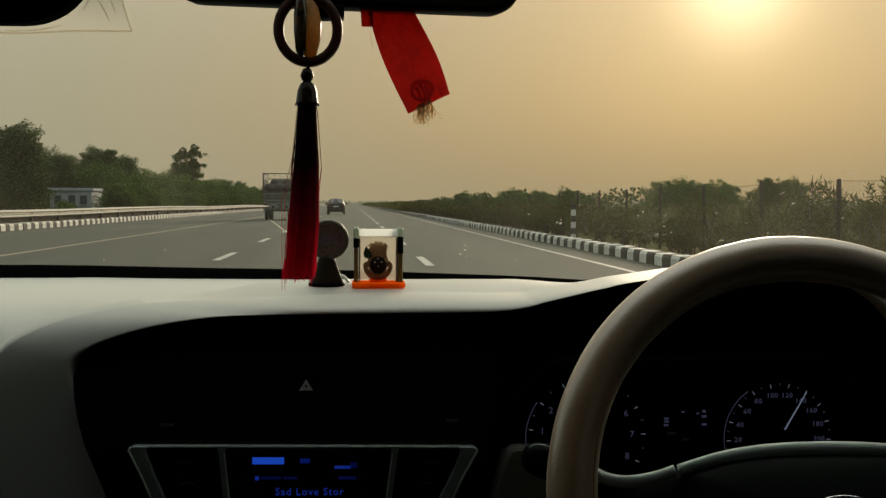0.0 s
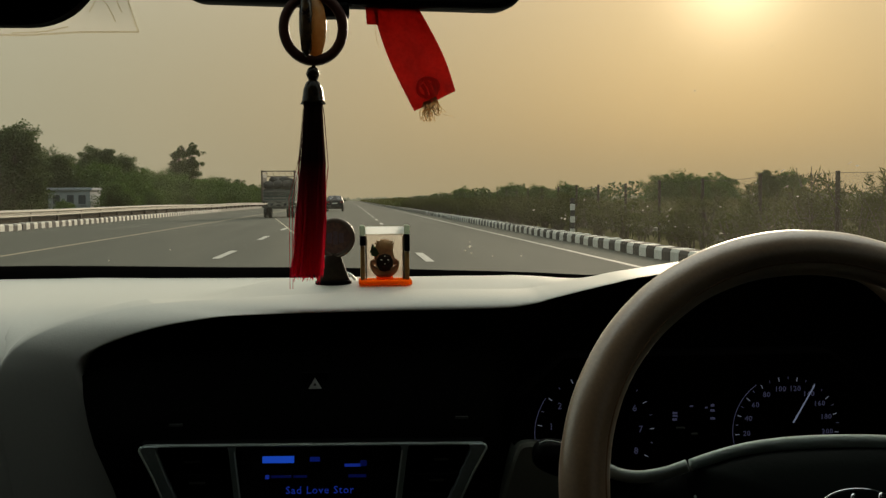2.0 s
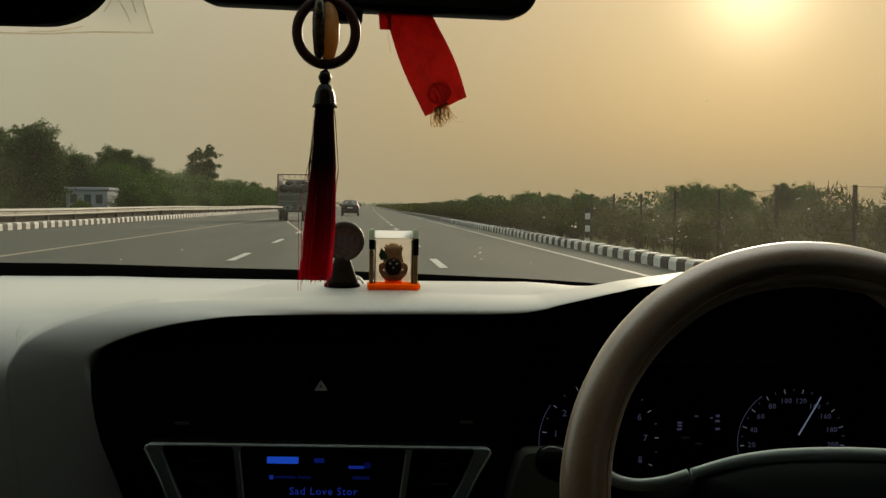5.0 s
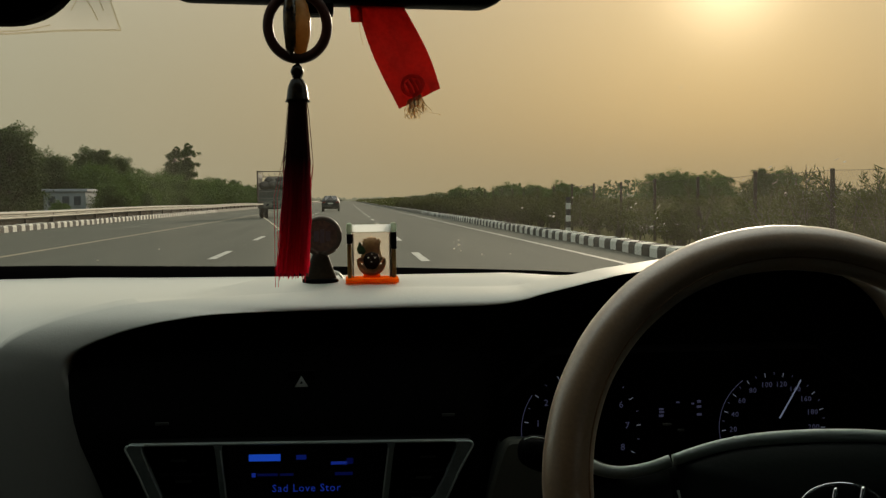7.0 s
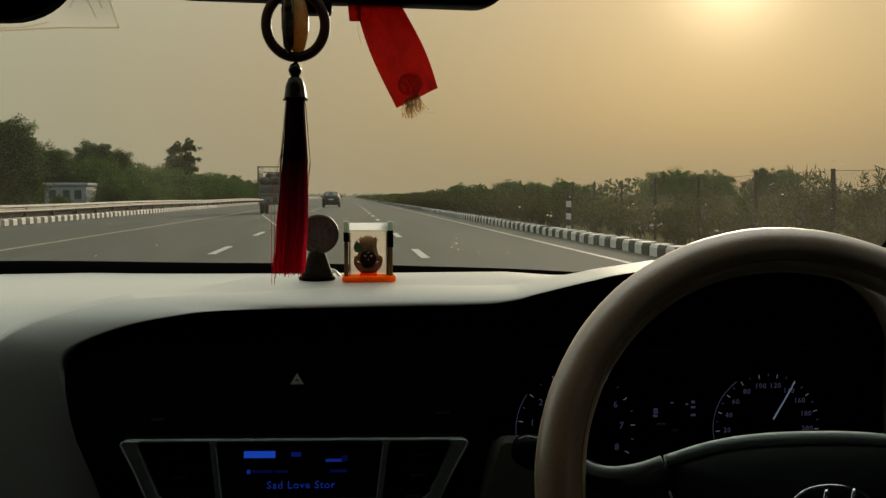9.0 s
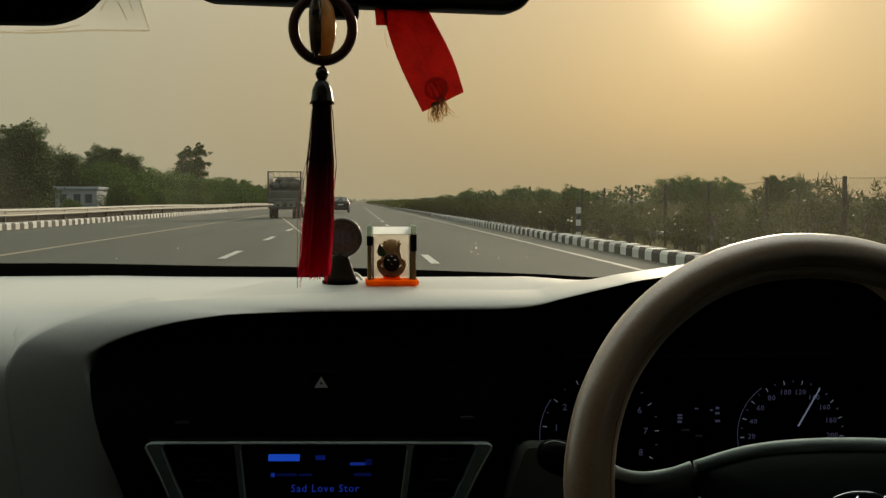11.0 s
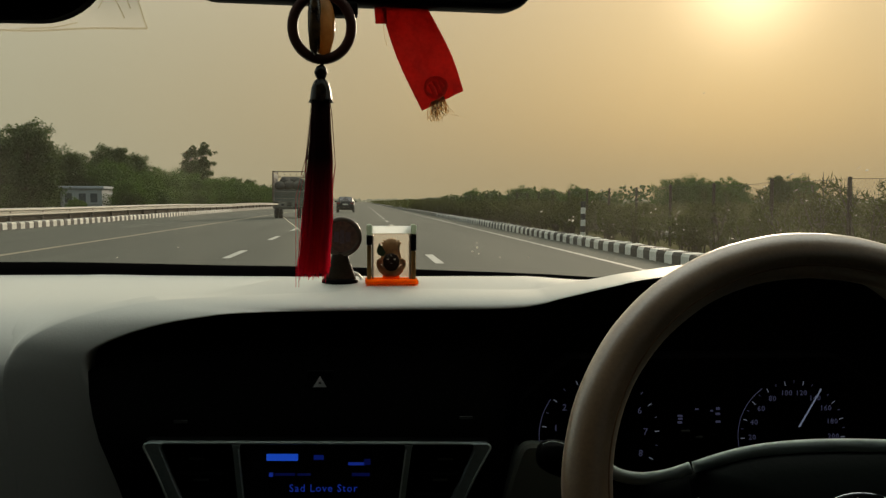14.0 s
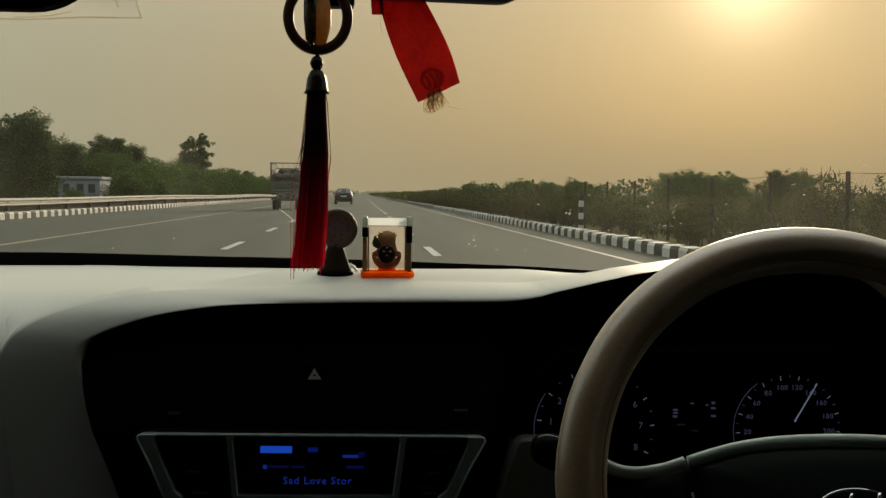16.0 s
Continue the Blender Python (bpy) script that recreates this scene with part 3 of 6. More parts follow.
def shrub(x, y, kind, scale, turn, label):
    ob = thing("oleander_shrub", (x, y, 0.05), label, "shrub", "roadside shrubs")
    ob.rotation_euler, ob.scale = (0, 0, turn), (scale, scale, scale)
    for name, me in zip(("stem", "leaves", "blossom"), SHRUBS[kind]):
        if me is not None:
            p = new(name, me)
            p.parent = ob


def hedge():
    rng = random.Random(21)
    y = 12.5
    while y < 125:
        sparse = y < 34
        for row in range(2):
            if sparse and rng.random() < ((0.52 if row else 0.42) if y < 23 else (0.40 if row else 0.28)):
                continue
            kind = rng.choice((3, 5, 4, 0, 3, 6) if y < 22 else (3, 4, 2, 0, 5, 1, 3) if sparse else (0, 1, 1, 2, 3))
            x = 6.60 + 1.05 * row + rng.uniform(-0.25, 0.25)
            words = "sparse leggy oleander shrub with thin leaves on the verge" if kind > 2 else "bushy dusty green oleander shrub on the verge"
            size = rng.uniform(0.44, 0.72) if sparse else rng.uniform(0.46, 0.70)
            shrub(x, y + rng.uniform(-0.3, 0.3), kind, size, rng.uniform(0, 6.28), words)
        y += rng.uniform(0.75, 1.15) if sparse else rng.uniform(0.85, 1.25)
    for x, y, size in ((7.3, 15.9, 0.90), (7.45, 17.9, 0.74), (7.35, 14.6, 0.86), (7.5, 21.5, 0.80)):
        shrub(x, y, 5, size, y, "tall leggy oleander shrub with long narrow leaves beside the fence")
    r = np.random.default_rng(5)
    n = 42000
    yy = 122 + 500 * r.uniform(0, 1, n) ** 1.6
    xx = 7.2 + r.normal(size=n) * 0.7
    top = 0.86 + 0.16 * np.sin(yy * 0.7) + 0.2 * np.sin(yy * 0.23 + 1)
    zz = 0.1 + top * np.sqrt(r.uniform(0, 1, n))
    me = quads("far_hedge", leaf_quads(r, np.stack([xx, yy, zz], 1), 0.42, 0.2), OLEANDER)
    tagged(new("far_hedge", me), "dusty green hedge running along the highway into the distance", "hedge", kind="stuff")


hedge()


def tree_meshes(seed, height, crown_from, spread, lobes, leaf, mat):
    """Trunk with limbs, and a ragged crown: lobes at the limbs' ends, sprays in each lobe, leaves in each spray."""
    rng = np.random.default_rng(seed)
    bm = bmesh.new()
    lean = rng.normal(size=2) * 0.04 * height
    ts = (0, 0.25, 0.5, 0.75, 1)
    tube([(lean[0] * t * t, lean[1] * t * t, height * 0.86 * t) for t in ts], [0.022 * height * (1 - 0.85 * t) for t in ts], 7, bm)
    pts = []
    for i in range(lobes):
        k = i / max(1, lobes - 1)
        t = crown_from + (0.86 - crown_from) * k
        a = 2.4 * i + rng.uniform(-0.5, 0.5)
        wide = spread * (0.35 + 0.65 * math.sin(math.pi * min(0.98, 0.22 + 0.74 * k))) * rng.uniform(0.55, 1.1)
        c = np.array([wide * math.cos(a) * 0.7 + lean[0] * t * t, wide * math.sin(a) * 0.7 + lean[1] * t * t, height * t + rng.uniform(-0.07, 0.07) * height])
        t0 = max(0.1, t - 0.2)
        s = np.array([lean[0] * t0 * t0, lean[1] * t0 * t0, height * 0.86 * t0])
        tube([s, (s + c) / 2 + (0, 0, 0.02 * height), c], [0.008 * height, 0.005 * height, 0.002 * height], 4, bm)
        size = rng.uniform(0.75, 1.3) * (0.34 if spread < 1.6 else 0.27) * spread * (1.0 - 0.25 * k)
        sprays = int((12 if spread < 1.6 else 20) * rng.uniform(0.6, 1.2))
        sc = c + rng.normal(size=(sprays, 3)).clip(-2.0, 2.0) * size * np.array([1.0, 1.0, 0.85])
        for q in sc:
            n = int(72 * rng.uniform(0.5, 1.3))
            pts.append(q + rng.normal(size=(n, 3)).clip(-2.2, 2.2) * size * 0.42 * np.array([1, 1, 0.8]))
    pts = np.concatenate(pts)
    pts[:, 2] = np.maximum(pts[:, 2], 0.1)
    return finish("trunk", bm, BARK, True), quads("crown", leaf_quads(rng, pts, leaf, leaf * 0.5, droop=0.35), mat)


TREES = [
    tree_meshes(31, 8.5, 0.14, 3.2, 20, 0.27, LEAVES_DARK),
    tree_meshes(32, 10.0, 0.20, 2.9, 20, 0.27, LEAVES_DARK),
    tree_meshes(33, 6.5, 0.08, 3.6, 20, 0.26, LEAVES),
    tree_meshes(34, 10.5, 0.20, 1.35, 20, 0.25, LEAVES_DARK),
    tree_meshes(35, 5.0, 0.06, 3.2, 17, 0.25, LEAVES),
]
TREE_LABELS = ("bushy roadside tree with dusty dark green leaves", "tall roadside tree with an uneven dark green crown", "broad low tree with leaves down to the ground",
               "slender tall tree with an open, gappy crown", "low rounded green tree beside the barrier")


def tree(x, y, kind, scale, turn):
    ob = thing("tree", (x, y, 0.0), TREE_LABELS[kind], "tree", "roadside trees")
    ob.rotation_euler, ob.scale = (0, 0, turn), (scale, scale, scale * 0.92)
    for name, me in zip(("trunk", "crown"), TREES[kind]):
        p = new(name, me)
        p.parent = ob


rngt = random.Random(12)
for x, y, kind, scale in (
    (-31, 66, 0, 0.85), (-33, 72, 2, 0.9), (-27, 70, 4, 0.8), (-32.5, 95, 0, 0.95), (-30.5, 92, 4, 0.62), (-36, 100, 2, 0.95), (-29, 76, 4, 0.6), (-26, 73, 4, 0.5), 
    (-26, 112, 1, 0.80), (-26, 122, 0, 0.80), (-23, 130, 4, 0.9), (-29, 138, 2, 0.9), (-23.6, 146, 3, 0.95), (-22.2, 148, 3, 1.02), (-24, 158, 4, 1.0),
    (-28, 168, 0, 0.8), (-22, 178, 2, 0.75), (-26, 190, 2, 0.85), (-21, 205, 4, 0.9), (-24, 222, 0, 0.7), (-20, 240, 4, 0.9), (-24, 260, 1, 0.6),
    (-20, 290, 0, 0.7), (-19, 330, 2, 0.8), (-24, 48, 4, 0.75), (-38, 78, 1, 0.9), (-46, 112, 0, 1.0), (-48, 138, 2, 1.1), (-38, 142, 1, 0.85), (-42, 150, 0, 0.9), (-32, 146, 0, 0.85),
    (-33.5, 88, 0, 0.80), (-29.5, 90, 1, 0.72), (-31, 104, 1, 0.78), (-28.3, 104, 0, 0.72), (-24.5, 105, 2, 0.8), (-20.8, 96, 4, 0.62), (-24.6, 79, 1, 0.80), (-29, 84, 0, 0.86), (-25.5, 78, 4, 0.5), (-18.6, 70, 4, 0.24), (-19.6, 74, 4, 0.22), (-28.5, 118, 2, 0.95), (-25.5, 128, 2, 0.85), (-23, 138, 2, 0.8), (-37, 92, 2, 0.9),
    (-22, 108, 4, 0.85), (-21, 118, 2, 0.62), (-20.5, 132, 4, 0.8), (-20, 150, 4, 0.85), (-19.5, 166, 4, 0.85), (-20, 185, 2, 0.7), (-25, 205, 0, 0.7),
    (-19.5, 44, 4, 0.36), (-20.5, 50, 4, 0.42), (-21, 56, 4, 0.40), (-19, 102, 4, 0.45), (-20, 112, 4, 0.5), (-19, 124, 4, 0.5), (-18.5, 140, 4, 0.5), (-27, 62, 4, 0.5),
    (30, 98, 2, 0.56), (34, 104, 2, 0.60), (38, 108, 4, 0.72), (24, 115, 4, 0.58), (20, 130, 4, 0.6), (27, 150, 2, 0.5), (17, 160, 4, 0.6), (64, 156, 0, 0.66), (69, 160, 2, 0.85), (60, 164, 4, 0.95), (50, 150, 4, 0.7),
):
    tree(x, y, kind, scale, rngt.uniform(0, 6.28))


def woods():
    r = np.random.default_rng(9)
    out = []
    for side in (-1, 1):
        for i in range(150):
            y = r.uniform(190, 900) if side < 0 else r.uniform(180, 900)
            x = side * (r.uniform(20, 40) + y * 0.10 * r.uniform(0.3, 1.0))
            h, w = (r.uniform(2.5, 6.5) if side < 0 else r.uniform(2, 4.5)), r.uniform(2.0, 5.0)
            m = 170
            o = r.normal(size=(m, 3))
            o /= np.linalg.norm(o, axis=1, keepdims=True)
            o *= (r.uniform(0, 1, m) ** 0.4)[:, None] * (w, w, h * 0.55)
            c = o + (x, y, h * 0.55)
            c[:, 2] = np.abs(c[:, 2])
            out.append(c)
    pts = np.concatenate(out)
    me = quads("far_woods", leaf_quads(r, pts, 1.1, 0.6), LEAVES_DARK)
    tagged(new("far_woods", me), "hazy belt of scrub and trees far along the road", "woods", kind="stuff")
    out = []
    for i in range(230):
        y = r.uniform(28, 150)
        x = r.uniform(14.5, 18 + 0.42 * y)
        h, w = r.uniform(0.35, 1.0), r.uniform(0.7, 1.6)
        o = r.normal(size=(240, 3)).clip(-1.8, 1.8) * (w * 0.5, w * 0.5, h * 0.34) + (x, y, h * 0.5)
        o[:, 2] = np.abs(o[:, 2])
        out.append(o)
    me = quads("field_scrub", leaf_quads(r, np.concatenate(out), 0.20, 0.09), SCRUB)
    tagged(new("field_scrub", me), "low scrub in the field behind the fence, paled for haze", "scrub", kind="stuff")
    n = 11000
    yy = 12 + 90 * r.uniform(0, 1, n) ** 1.3
    xx = np.where(r.uniform(size=n) < 0.6, r.uniform(6.5, 14, n), r.uniform(-22, -13.8, n))
    c = np.stack([xx, yy, np.full(n, 0.14) + r.uniform(0, 0.1, n)], 1)
    way = np.repeat(np.array([[0, 0, 1.6]]), n, 0)
    tagged(new("verge_grass", quads("verge_grass", leaf_quads(r, c, 0.24, 0.03, along=way), GRASS)), "thin dry grass and weeds on the verge", "grass", kind="stuff")


woods()


def distance():
    """A low line of trees where the road ends, its haze given by a glow."""
    r = random.Random(17)
    bm = bmesh.new()
    rows, h = [], 5.0
    for i in range(1500):
        x = -1300 + 2600 * i / 1499
        h = min(8.0, max(3.0, h + r.uniform(-0.6, 0.6)))
        top = h + r.choice((-1.2, -0.6, 0, 0, 0.5, 1.0, 1.6))
        rows.append([(x, 1500, -1), (x, 1502, top * 0.7), (x + r.uniform(-0.6, 0.6), 1504, top), (x, 1530, -1)])
    loft(rows, bm)
    tagged(part("backdrop", bm, DISTANCE), "distant tree line, its pale haze given by a glow", "backdrop", kind="structure")


distance()


def fence():
    fx = 7.0
    ob = thing("wire_fence", (fx, 12, 0), "chain-link fence on thin rusty posts among the shrubs", "fence")
    ys = [11.48 + 2.92 * i for i in range(40)]
    rng = random.Random(2)
    for y in ys:
        x = fx + rng.uniform(-0.02, 0.02)
        part("post", box(x - 0.026, x + 0.026, y - 0.026, y + 0.026, 0, 1.45 + rng.uniform(-0.03, 0.03), 0.005, 1), RUST, ob)
    for y in (ys[3], ys[11], ys[19], ys[27]):
        for s in (-1, 1):
            part("brace", tube([(fx, y + s * 0.42, 0.25), (fx, y, 1.02)], 0.022, 6), RUST, ob)
    bm = bmesh.new()
    for z in (1.40, 0.75, 0.2):
        for a, b in zip(ys, ys[1:]):
            sag = rng.uniform(0.01, 0.035)
            tube([(fx, a, z), (fx, a * 0.7 + b * 0.3, z - sag * 0.8), (fx, (a + b) / 2, z - sag), (fx, a * 0.3 + b * 0.7, z - sag * 0.8), (fx, b, z)], 0.0045, 3, bm)
    part("line_wire", bm, WIRE, ob)
    v = []
    step = 0.10
    y0, y1, h = ys[0], 48.0, 1.22
    k = y0 - h
    while k < y1:
        for s in (1, -1):
            a, b = (k, 0.16) if s > 0 else (k + h, 0.16), (k + h, 0.16 + h) if s > 0 else (k, 0.16 + h)
            v.append([(fx, a[0], a[1]), (fx, a[0] + 0.0045, a[1]), (fx, b[0] + 0.0045, b[1]), (fx, b[0], b[1])])
        k += step
    part("wire_mesh", quads("wire_mesh", np.array(v), WIRE), WIRE, ob)
    # concrete edge of the side lane behind the fence
    edge = thing("concrete_edging", (8.15, 12, 0.1), "low pale concrete edging behind the wire fence", "edging", kind="structure")
    meshes = finish("edging_block", box(-0.14, 0.14, 0.01, 1.19, 0.0, 0.17, 0.012, 1), CONCRETE, False)
    for i in range(50):
        b = new("edging_block", meshes)
        b.parent = edge
        b.location = (rng.uniform(-0.02, 0.02), 1.2 * i, rng.uniform(-0.01, 0.01))


fence()


def marker_post():
    ob = thing("marker_post", (6.15, 28.5, 0.05), "thin black and white striped delineator post at the kerb", "post")
    for i in range(6):
        z = 0.05 + 0.17 * i
        part("band", box(6.09, 6.21, 28.45, 28.55, z, z + 0.169, 0.008, 1), KERB_BLACK if i % 2 else KERB_WHITE, ob)


marker_post()


def house():
    ob = thing("house", (-24.8, 97, 0), "small flat-roofed whitewashed house with dark windows behind the trees", "house")
    part("wall", box(-26.6, -23.0, 95, 99, 0, 2.05), WHITEWASH, ob)
    part("roof", box(-26.8, -22.8, 94.8, 99.2, 2.05, 2.3, 0.03, 1), WHITEWASH, ob)
    for x in (-25.9, -24.7, -23.7):
        w = part("window", box(x - 0.3, x + 0.3, 94.93, 95.02, 0.85, 1.65), WINDOW_DARK, ob)
        part("sill", box(x - 0.38, x + 0.38, 94.86, 95.0, 0.76, 0.845), WHITEWASH, w)


# ---- the car ahead ----
def car(x, y):
    ob = thing("saloon_car", (x, y, 0), "dark saloon car driving ahead, seen from behind", "car")
    rows = []
    # cross sections from tail to nose: (y, half width, sill z, shoulder z, roof z, roof half width)
    for dy, hw, z0, zs, zr, rw in ((0, 0.72, 0.42, 0.92, 0.96, 0.60), (0.12, 0.82, 0.30, 1.00, 1.05, 0.62), (0.55, 0.85, 0.24, 0.98, 1.08, 0.62), (1.1, 0.86, 0.22, 0.96, 1.42, 0.55),
                                   (1.7, 0.86, 0.22, 0.95, 1.47, 0.57), (2.6, 0.86, 0.22, 0.94, 1.44, 0.56), (3.3, 0.85, 0.22, 0.93, 1.02, 0.62), (4.1, 0.80, 0.25, 0.80, 0.86, 0.60), (4.35, 0.66, 0.36, 0.62, 0.68, 0.5)):
        rows.append([(x - hw * 0.93, y + dy, z0), (x - hw, y + dy, (z0 + zs) / 2), (x - hw * 0.97, y + dy, zs), (x - rw, y + dy, zr), (x, y + dy, zr + 0.03),
                     (x + rw, y + dy, zr), (x + hw * 0.97, y + dy, zs), (x + hw, y + dy, (z0 + zs) / 2), (x + hw * 0.93, y + dy, z0)])
    bm = loft(rows, closed=True)
    bm.faces.new([v for v in bm.verts][:9]), bm.faces.new([v for v in bm.verts][-9:])
    part("body", bm, CAR_DARK, ob, smooth=True)
    part("rear_window", plate([(x - 0.56, y + 0.60, 1.10), (x + 0.56, y + 0.60, 1.10), (x + 0.48, y + 1.06, 1.40), (x - 0.48, y + 1.06, 1.40)], (0, -0.5, 0.86), 0.02), CAR_GLASS, ob)
    part("bumper", box(x - 0.80, x + 0.80, y - 0.08, y + 0.1, 0.34, 0.58, 0.05, 2), CAR_DARK, ob)
    part("number_plate", box(x - 0.25, x + 0.25, y - 0.03, y + 0.02, 0.70, 0.81), KERB_WHITE, ob, "pale number plate")
    for s in (-1, 1):
        part("tail_lamp", box(x + s * 0.62 - 0.14, x + s * 0.62 + 0.14, y - 0.015, y + 0.06, 0.78, 0.94, 0.02, 1), TAIL_RED, ob)
        part("side_mirror", box(x + s * 0.95 - 0.09, x + s * 0.95 + 0.09, y + 2.75, y + 2.9, 0.95, 1.10, 0.03, 2), CAR_DARK, ob)
        for dy in (0.85, 3.45):
            w = bmesh.new()
            spin([(0.19, -0.1), (0.31, -0.1), (0.32, 0.0), (0.31, 0.1), (0.19, 0.1)], sides=20, bm=w)
            bmesh.ops.transform(w, matrix=pose(x + s * 0.74, y + dy, 0.32, 0, 90, 0), verts=w.verts)
            wheel = part("wheel", w, TYRE, ob, smooth=True)


car(-1.5, 98.0)


def box_lorry(x, y):
    """Small lorry with a high slatted body, open at the back above a painted tailboard, with a load of dark lumps."""
    ob = thing("lorry", (x, y, 0), "grey slatted lorry with a dark rounded load, seen from behind", "lorry")
    w, long, floor, top = 0.98, 3.5, 1.02, 2.88
    part("chassis", box(x - 0.42, x + 0.42, y + 0.1, y + 4.9, 0.55, 0.80, 0.03, 1), TYRE, ob)
    part("load_floor", box(x - w, x + w, y, y + long, 0.90, floor, 0.015, 1), LORRY_BOARD, ob)
    part("rear_bumper", box(x - w, x + w, y - 0.10, y - 0.02, 0.60, 0.72, 0.015, 1), LORRY_BOARD, ob)
    for s in (-1, 1):
        side = part("side_frame", box(x + s * w - 0.03, x + s * w + 0.03, y + 0.07, y + long, top - 0.10, top, 0.01, 1), LORRY_RAIL, ob)
        part("side_board", box(x + s * w - 0.025, x + s * w + 0.025, y + 0.07, y + long, top - 0.42, top - 0.16, 0.008, 1), LORRY_BOARD, side)
        for i in range(12):
            yy = y + 0.22 + i * (long - 0.35) / 11
            part("slat", box(x + s * w - 0.02, x + s * w + 0.02, yy - 0.075, yy + 0.075, floor, top - 0.42, 0.008, 1), LORRY_BOARD, side)
        part("corner_post", box(x + s * w - 0.045, x + s * w + 0.045, y - 0.02, y + 0.07, floor, top, 0.012, 1), LORRY_RAIL, ob)
        flap = part("mud_flap", box(x + s * 0.40 - 0.26, x + s * 0.40 + 0.26, y - 0.02, y + 0.01, 0.72, 1.00, 0.01, 1), LORRY_PALE, ob, "pale board with a dark square")
        part("dark_square", box(x + s * 0.40 - 0.08, x + s * 0.40 + 0.08, y - 0.03, y - 0.021, 0.74, 0.88), TYRE, flap)
        for yy, inner in ((0.75, True), (4.15, False)):
            for dx in ((0.0, -0.27) if inner else (0.0,)):
                t = bmesh.new()
                spin([(0.20, -0.11), (0.36, -0.11), (0.385, -0.06), (0.385, 0.06), (0.36, 0.11), (0.20, 0.11)], sides=22, bm=t)
                bmesh.ops.transform(t, matrix=pose(x + s * (0.83 + dx), y + yy, 0.385, 0, 90, 0), verts=t.verts)
                wheel = part("wheel", t, TYRE, ob, smooth=True)
                h = spin([(0.02, -0.06), (0.19, -0.06), (0.19, 0.06), (0.02, 0.06)], sides=16)
                bmesh.ops.transform(h, matrix=pose(x + s * (0.83 + dx), y + yy, 0.385, 0, 90, 0), verts=h.verts)
                part("hub", h, LORRY_BOARD, wheel)
        arm = part("mirror_arm", tube([(x + s * 0.92, y + 4.6, 1.55), (x + s * 1.16, y + 4.65, 1.75)], 0.02, 6), TYRE, ob)
        part("side_mirror", box(x + s * 1.16 - 0.09, x + s * 1.16 + 0.09, y + 4.62, y + 4.68, 1.62, 1.92, 0.02, 2), TYRE, arm)
    for z in (top - 0.05, top - 0.30):
        part("cross_rail", tube([(x - w, y + (0.0 if z > 2.7 else long), z), (x + w, y + (0.0 if z > 2.7 else long), z)], 0.03, 8), LORRY_RAIL, ob)
    for i in range(5):
        a = x - 0.72 + 0.36 * i
        part("brace", tube([(a, y + 0.03, top - 0.06), (a + 0.10, y + 0.25, top - 0.34)], 0.012, 6), LORRY_RAIL, ob)
    gate = part("tailboard", box(x - w + 0.05, x + w - 0.05, y - 0.01, y + 0.03, floor, floor + 0.62, 0.008, 1), LORRY_DARK, ob, "dark green tailboard in a pale frame")
    for i in range(4):
        a = x - w + 0.10 + i * 0.445
        part("panel", box(a + 0.05, a + 0.40, y - 0.025, y - 0.011, floor + 0.30, floor + 0.55, 0.006, 1), LORRY_BOARD, gate)
        part("painted_bars", box(a + 0.04, a + 0.41, y - 0.025, y - 0.011, floor + 0.14, floor + 0.22, 0.004, 1), LORRY_PALE, gate)
        part("upright", box(a - 0.03, a, y - 0.035, y - 0.011, floor, floor + 0.62, 0.004, 1), LORRY_PALE, gate)
    for z in (floor + 0.03, floor + 0.60):
        part("rail", box(x - w + 0.05, x + w - 0.05, y - 0.04, y - 0.011, z - 0.025, z + 0.025, 0.006, 1), LORRY_PALE, gate)
    part("cab", box(x - 0.90, x + 0.90, y + long + 0.15, y + 5.3, 0.62, 2.20, 0.14, 3), LORRY_PALE, ob, smooth=True)
    # plain rounded lumps stand in for the load
    for i, (dx, yy, z, r) in enumerate(((-0.60, 0.45, 1.98, 0.33), (-0.05, 0.50, 2.02, 0.35), (0.52, 0.42, 2.00, 0.36), (-0.30, 1.20, 2.25, 0.34), (0.30, 1.25, 2.28, 0.33), (-0.55, 0.42, 1.48, 0.36), (0.05, 0.40, 1.50, 0.36), (0.60, 0.42, 1.46, 0.34), (-0.2, 2.1, 2.2, 0.4), (0.5, 2.2, 2.15, 0.4))):
        bm = bmesh.new()
        bmesh.ops.create_uvsphere(bm, u_segments=14, v_segments=10, radius=r)
        for v in bm.verts:
            f = 1 + 0.16 * noise.noise(v.co * 2.6 + Vector((7.0 * i, 0, 0)))
            v.co = Vector((x + dx + v.co.x * f * 1.08, y + yy + v.co.y * f * 1.15, z + v.co.z * f * 0.82))
        part("sack", bm, LOAD_DARK, ob, "dark bulging lump of the load", smooth=True)
    part("load", box(x - w + 0.06, x + w - 0.06, y + 0.10, y + long - 0.1, floor, 1.75, 0.12, 3), LOAD_DARK, ob, "dark packed load", smooth=True)


box_lorry(-4.35, 64.0)
house()


# ---- the car's cabin: shell ----
# the road falls away a little before the car, which rides nose-up over it
FALL = Matrix.Translation((0, 0, 0.075)) @ Matrix.Rotation(radians(-0.435), 4, "X")
for ob in [o for o in bpy.data.objects if o.parent is None and o.type in ("MESH", "EMPTY")]:
    ob.matrix_basis = FALL @ ob.matrix_basis


